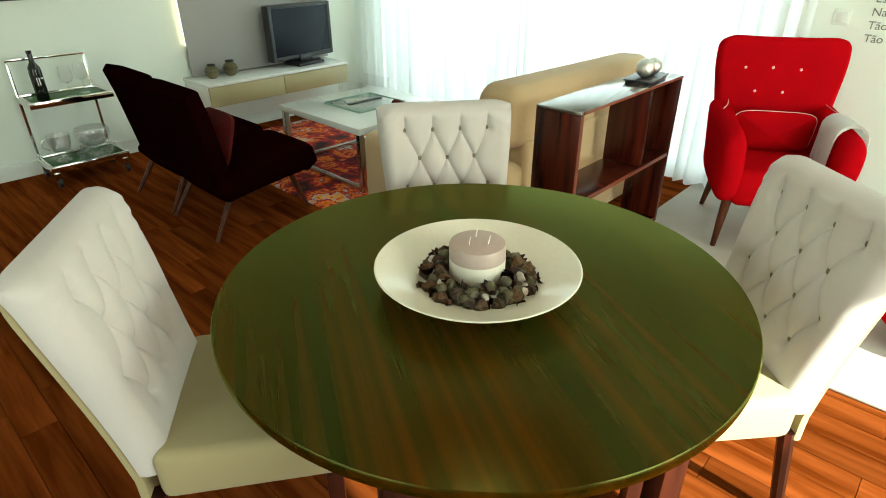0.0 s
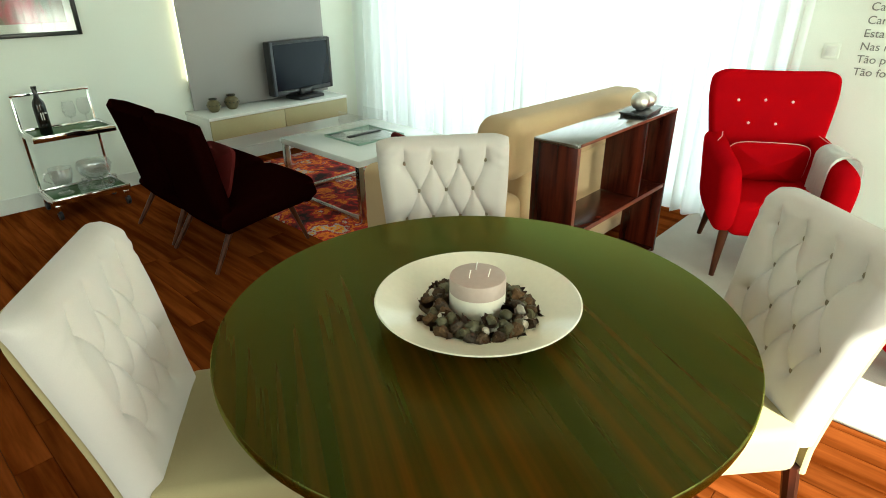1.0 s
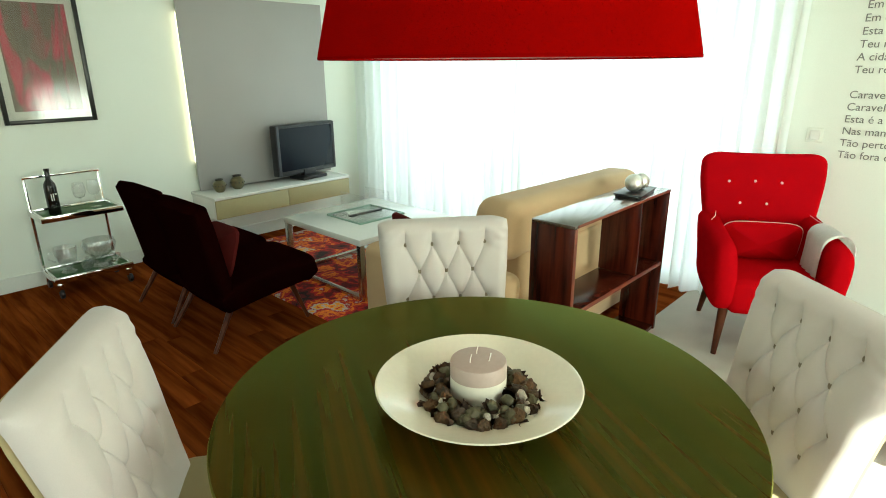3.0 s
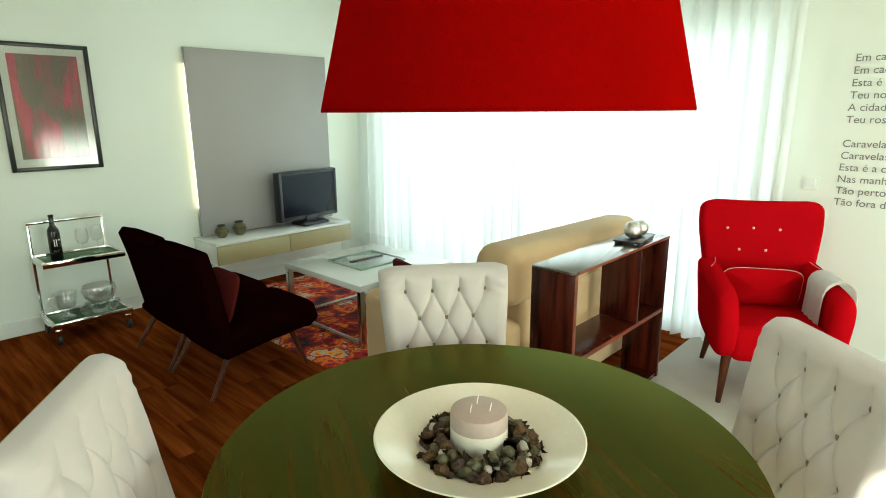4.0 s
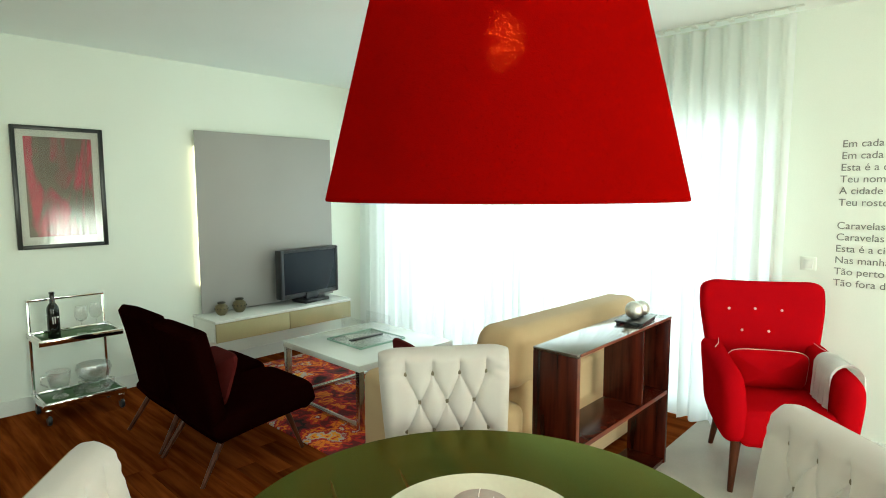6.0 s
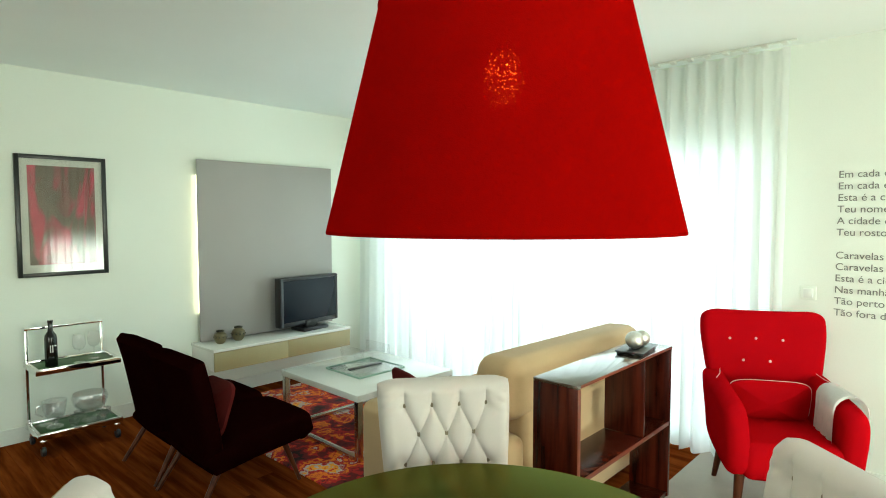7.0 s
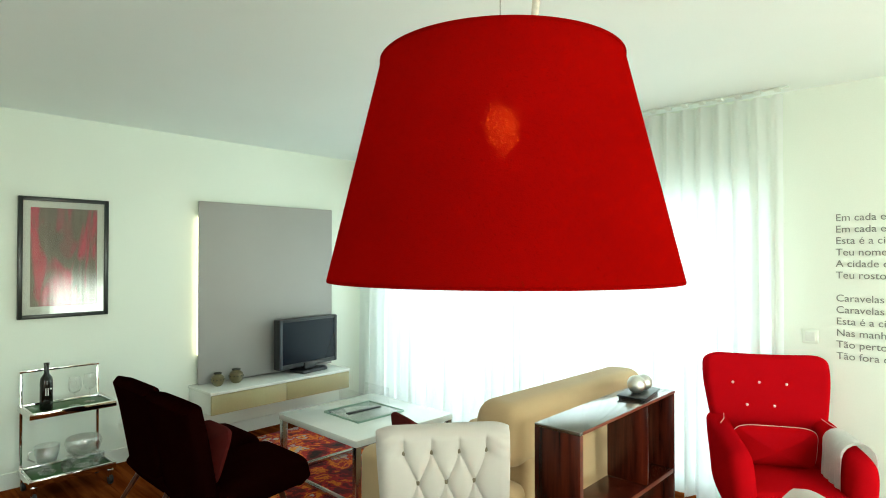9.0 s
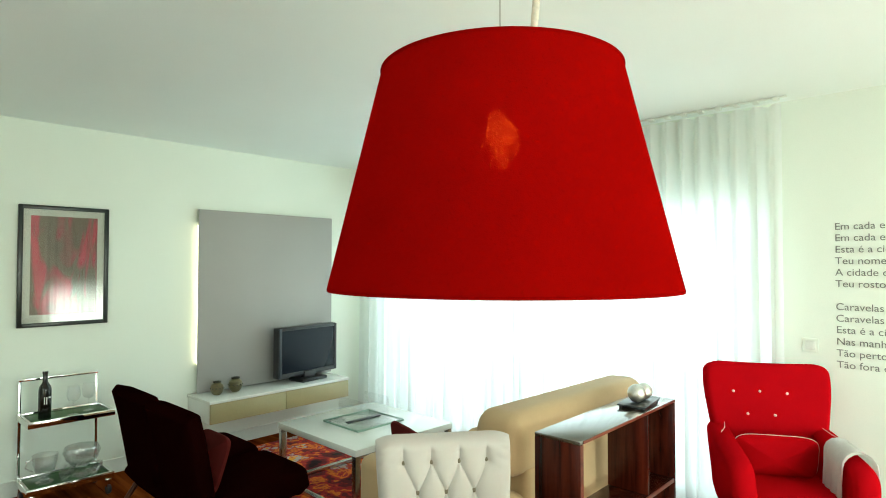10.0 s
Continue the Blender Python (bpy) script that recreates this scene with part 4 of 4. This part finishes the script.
pebble_meshes, nut_meshes, pod_meshes = [], [], []
for name, bm, mat in KINDS:
    ob = finish(name, bm, mat)
    (nut_meshes if name == "nut" else pebble_meshes).append(ob.data)
    bpy.data.objects.remove(ob)
for k in range(6):
    ob = finish("petal", pod(k), PETAL if k % 3 else PETAL2)
    pod_meshes.append(ob.data)
    bpy.data.objects.remove(ob)
pot = thing("potpourri", pose(PX, PY, 0.7645), "ring of dark dried petals, husks and pale pebbles around the candle", "potpourri", kind="stuff")
for k in range(75):
    a = rnd.uniform(0, 2 * math.pi)
    r = 0.072 + 0.016 + abs(rnd.gauss(0, 1)) * 0.026
    r = min(r, 0.15)
    lift = max(0.0, 0.034 * (1 - (r - 0.088) / 0.06)) * rnd.random() + 0.05 * max(0, (r - 0.1)) ** 1.0
    ob = new("petal", rnd.choice(pod_meshes))
    ob.parent = pot
    ob.matrix_local = pose(r * math.cos(a), r * math.sin(a), 0.008 + lift, rnd.uniform(-60, 60), rnd.uniform(-60, 60), rnd.uniform(0, 360)) @ Matrix.Scale(rnd.uniform(0.7, 1.25), 4)
for k in range(74):
    a = rnd.uniform(0, 2 * math.pi)
    r = rnd.uniform(0.088, 0.138)
    ob = new("nut", rnd.choice(nut_meshes))
    ob.parent = pot
    ob.matrix_local = pose(r * math.cos(a), r * math.sin(a), 0.013 + 0.034 * rnd.random() * (1 - (r - 0.088) / 0.06), rnd.uniform(0, 360), rnd.uniform(0, 360), 0) @ Matrix.Scale(rnd.uniform(0.8, 1.2), 4)
for k in range(40):
    a = rnd.uniform(0, 2 * math.pi)
    r = rnd.uniform(0.09, 0.142)
    ob = new("pebble", rnd.choice(pebble_meshes))
    ob.parent = pot
    ob.matrix_local = pose(r * math.cos(a), r * math.sin(a), 0.010 + 0.035 * rnd.random() * (1 - (r - 0.09) / 0.08), rnd.uniform(0, 360), rnd.uniform(0, 360), 0) @ Matrix.Scale(rnd.uniform(0.75, 1.35), 4)


# ---- dining chairs ----
ROWS = [(0.883, 4), (0.781, 3), (0.678, 4), (0.576, 3)]
STEP = 0.104
BUTTONS = [((i - (n - 1) / 2) * STEP, z) for z, n in ROWS for i in range(n)]
SEAMS = [(a, b) for a in BUTTONS for b in BUTTONS if 0.02 < a[1] - b[1] < 0.13 and abs(abs(a[0] - b[0]) - STEP / 2) < 0.01]


def seg_dist(px, pz, a, b):
    dx, dz = b[0] - a[0], b[1] - a[1]
    t = max(0, min(1, ((px - a[0]) * dx + (pz - a[1]) * dz) / (dx * dx + dz * dz)))
    return math.hypot(px - a[0] - t * dx, pz - a[1] - t * dz)


def back_line(z):
    """How far the back leans out at a height, curling over at the top."""
    t = (z - 0.44) / 0.54
    return -0.190 - 0.098 * t - 0.014 * max(0, t) ** 3


def tuft(x, z):
    """Depth of the padding in front of the chair's back plane."""
    h = 0.058
    for bx, bz in BUTTONS:
        d = math.hypot(x - bx, z - bz)
        if d < 0.12:
            h -= 0.024 * math.exp(-d / 0.020)
    s = 1.0
    for a, b in SEAMS:
        if abs(x - a[0]) < 0.1 and abs(z - a[1]) < 0.15:
            s = min(s, seg_dist(x, z, a, b))
    for bx, bz in BUTTONS[:4]:
        if z > bz:
            s = min(s, abs(x - bx) + 0.03 * smoothstep(0.92, 0.97, z))
    h -= 0.016 * math.exp(-s / 0.010)
    gather = smoothstep(0.165, 0.225, abs(x)) * smoothstep(0.83, 0.89, z)
    return h + 0.003 * noise.noise((x * 9, z * 9, 0.5)) - 0.004 * gather * (0.5 + 0.5 * math.sin(150 * z + 60 * abs(x)))


def back_cushion():
    b = bmesh.new()
    nx, nz, W, Z0, Z1 = 140, 140, 0.246, 0.43, 0.972
    front, rear = [], []
    for j in range(nz + 1):
        z = Z0 + (Z1 - Z0) * j / nz
        fr, rr = [], []
        for i in range(nx + 1):
            u = 2 * i / nx - 1
            x = W * math.copysign(1 - (1 - abs(u)) ** 1.25, u)
            ez = min(1.0, (Z1 - z) / 0.045)
            ex = min(1.0, (W - abs(x)) / 0.05)
            k = math.sqrt(max(0, 1 - (1 - ex) ** 2)) * math.sqrt(max(0, 1 - (1 - ez) ** 2))
            drop = 0.03 * max(0, (abs(x) - W + 0.07) / 0.07) ** 2
            zz = z - 0.5 * drop * smoothstep(0.90, 0.972, z)
            x *= 0.91 + 0.13 * smoothstep(0.45, 0.97, z)
            y = back_line(z)
            fr.append(b.verts.new((x, y + tuft(x, z) * k, zz)))
            rr.append(b.verts.new((x * 0.985, y - 0.034 * max(k, 0.5), zz)))
        front.append(fr), rear.append(rr)
    for j in range(nz):
        for i in range(nx):
            b.faces.new((front[j][i], front[j][i + 1], front[j + 1][i + 1], front[j + 1][i]))
            b.faces.new((rear[j][i], rear[j + 1][i], rear[j + 1][i + 1], rear[j][i + 1]))
        b.faces.new((front[j][0], front[j + 1][0], rear[j + 1][0], rear[j][0]))
        b.faces.new((front[j][nx], rear[j][nx], rear[j + 1][nx], front[j + 1][nx]))
    for i in range(nx):
        b.faces.new((front[0][i], rear[0][i], rear[0][i + 1], front[0][i + 1]))
        b.faces.new((front[nz][i], front[nz][i + 1], rear[nz][i + 1], rear[nz][i]))
    return b


def rear_cover():
    """The plain cloth that closes the back of the chair."""
    b = bmesh.new()
    rings = []
    for k in range(25):
        z = 0.325 + (0.954 - 0.325) * k / 24
        w = 0.241 * (0.91 + 0.13 * smoothstep(0.45, 0.97, z)) - (0.02 * ((k - 21) / 3) ** 2 if k > 21 else 0)
        y = back_line(max(z, 0.40))
        rings.append([b.verts.new((sx * w, y + dy, z)) for sx, dy in ((-0.97, -0.020), (0.97, -0.020), (0.985, -0.030), (0.975, -0.038), (0.94, -0.043), (-0.94, -0.043), (-0.975, -0.038), (-0.985, -0.030))])
    for a, c in zip(rings, rings[1:]):
        for i in range(8):
            j = (i + 1) % 8
            b.faces.new((a[i], a[j], c[j], c[i]))
    b.faces.new(rings[0][::-1]), b.faces.new(rings[-1])
    return b


def dining_chair(m):
    """Faces local +y; the back's foot lies near y -0.2."""
    ch = thing("dining_chair", m, "cream linen dining chair with a button-tufted back", "dining chair", "dining chairs")
    bk = part("backrest", back_cushion(), LINEN, ch)
    for bx, bz in BUTTONS:
        part("button", blob(0.0125, 0.008, 0.0125, pose(bx, back_line(bz) + tuft(bx, bz) + 0.005, bz, -8), 2, 10, 6), BUTTON, bk)
    part("rear_cover", rear_cover(), SEATLINEN, ch, "tan cloth behind the back")
    seat = box(-0.238, 0.238, -0.17, 0.27, 0.355, 0.495, 0.028, 4)
    part("seat", seat, SEATLINEN, ch, "plain tan upholstered seat")
    part("seat_frame", box(-0.205, 0.205, -0.165, 0.245, 0.335, 0.37, 0.005), DARKWOOD, ch)
    for sx in (-1, 1):
        part("leg", prism([(-0.022, 0.36), (0.022, 0.36), (0.017, 0.0), (-0.017, 0.0)], 0.04, 0.003, pose(sx * 0.215, 0.225, 0), 2), DARKWOOD, ch)
        part("leg", tube([(sx * 0.195, -0.19, 0.345), (sx * 0.20, -0.25, 0.0)], 0.02, 8, [0.022, 0.017]), DARKWOOD, ch)
    return ch


def chair_pose(bx, by, fx, fy):
    """From the foot of the back and the way the chair faces."""
    n = math.hypot(fx, fy)
    fx, fy = fx / n, fy / n
    return pose(bx + 0.20 * fx, by + 0.20 * fy, 0, 0, 0, math.degrees(math.atan2(-fx, fy)))


first = dining_chair(chair_pose(-0.514, -0.650, 0.594, 0.804))
copy_thing(first, chair_pose(-0.602, 0.538, 0.777, -0.629))
copy_thing(first, chair_pose(0.550, 0.611, -0.665, -0.747))

# ---- pendant lamp ----
SX, SY = -0.012, 0.076
lamp = thing("pendant_lamp", pose(SX, SY, 0), "large red fabric drum pendant lamp with a white lining", "pendant lamp")
B0, B1, T0, T1 = 0.3996, 1.5548, 0.2815, 2.0567
part("shade", lathe([(B0, B1), (B0 + 0.001, B1 + 0.006), (T0 + 0.001, T1 - 0.006), (T0, T1)], 128), SHADE, lamp, "tapered red fabric shade")
ln = part("lining", lathe([(B0 - 0.004, B1 + 0.001), (T0 - 0.004, T1 - 0.001)], 96), sheer("lining_cloth", (0.85, 0.80, 0.78), 0.60, 0.5), lamp, "white inner lining")
for r, z in ((B0 - 0.001, B1), (T0 - 0.001, T1)):
    part("ring", lathe([(r - 0.004, z), (r + 0.0025, z - 0.002), (r + 0.003, z + 0.004), (r - 0.003, z + 0.005), (r - 0.004, z)], 128), HEM, lamp)
for k in range(3):
    a = radians(30 + 120 * k)
    part("spoke", tube([(0.02 * math.cos(a), 0.02 * math.sin(a), 2.0), (T0 * 0.99 * math.cos(a), T0 * 0.99 * math.sin(a), T1 - 0.004)], 0.003, 8), STEEL, lamp)
part("socket", lathe([(0, 1.965), (0.02, 1.965), (0.022, 2.04), (0, 2.04)], 20), WHITE, lamp)
bulb = part("bulb", blob(0.05, 0.05, 0.07, pose(0, 0, 1.91), 2.0, 24, 14), FROST, lamp, "frosted glass bulb")
part("filament", blob(0.034, 0.034, 0.045, pose(0, 0, 1.915), 2.0, 16, 10), BULB, bulb)
part("wire", tube([(0.0, 0.0, 2.04), (-0.002, 0.0, CEIL)], 0.0018, 8), STEEL, lamp)
cr = [(0.055 + 0.006 * math.sin(3 * t) + 0.01 * t, 0.045 + 0.005 * math.cos(4 * t), T1 - 0.02 + (CEIL - T1 + 0.02) * t / 6) for t in [k * 0.2 for k in range(31)]]
part("cord", tube(cr, 0.009, 10), CORD, lamp, "fabric-wrapped pale cord")
bl = bpy.data.lights.new("bulb_light", "POINT")
bl.energy, bl.color, bl.shadow_soft_size = BULB_WATTS, (1.0, 0.78, 0.55), 0.05
new("bulb_light", bl).matrix_world = pose(SX, SY, 1.83)

# ---- floor planks ----
PLANK_W, PLANK_L = 0.118, 0.95
rnd = random.Random(5)
floor_ob = bpy.data.objects["floor"]
plank_meshes = {}


def plank_mesh(n):
    if n not in plank_meshes:
        L = (0.55, 0.75, 0.95, 1.2)[n]
        ob = finish("plank", box(0, L - 0.0016, 0, PLANK_W - 0.0016, -0.011, 0.0, 0.0012, 1), FLOORWOOD, smooth=False)
        plank_meshes[n] = (ob.data, L)
        bpy.data.objects.remove(ob)
    return plank_meshes[n]


rest = bmesh.new()
y = SOUTH
while y < NORTH - 0.02:
    x = WEST + rnd.uniform(-0.5, 0.0)
    while x < EAST:
        data, L = plank_mesh(rnd.randrange(4))
        near = -2.6 < x < 1.9 and -1.5 < y < 1.6
        if near:
            ob = new("plank", data)
            ob.parent = floor_ob
            ob.matrix_local = Matrix.Translation((x, y, 0))
        else:
            x0, x1, y1 = max(x, WEST), min(x + L, EAST) - 0.0016, min(y + PLANK_W, NORTH) - 0.0016
            if x1 - x0 > 0.01 and y1 - y > 0.01:
                join(rest, box(x0, x1, y, y1, -0.011, 0.0, 0.0012, 1))
        x += L
    y += PLANK_W
ob = tagged(part("planks", rest, FLOORWOOD, floor_ob, "reddish wooden floor planks", False), kind="stuff")
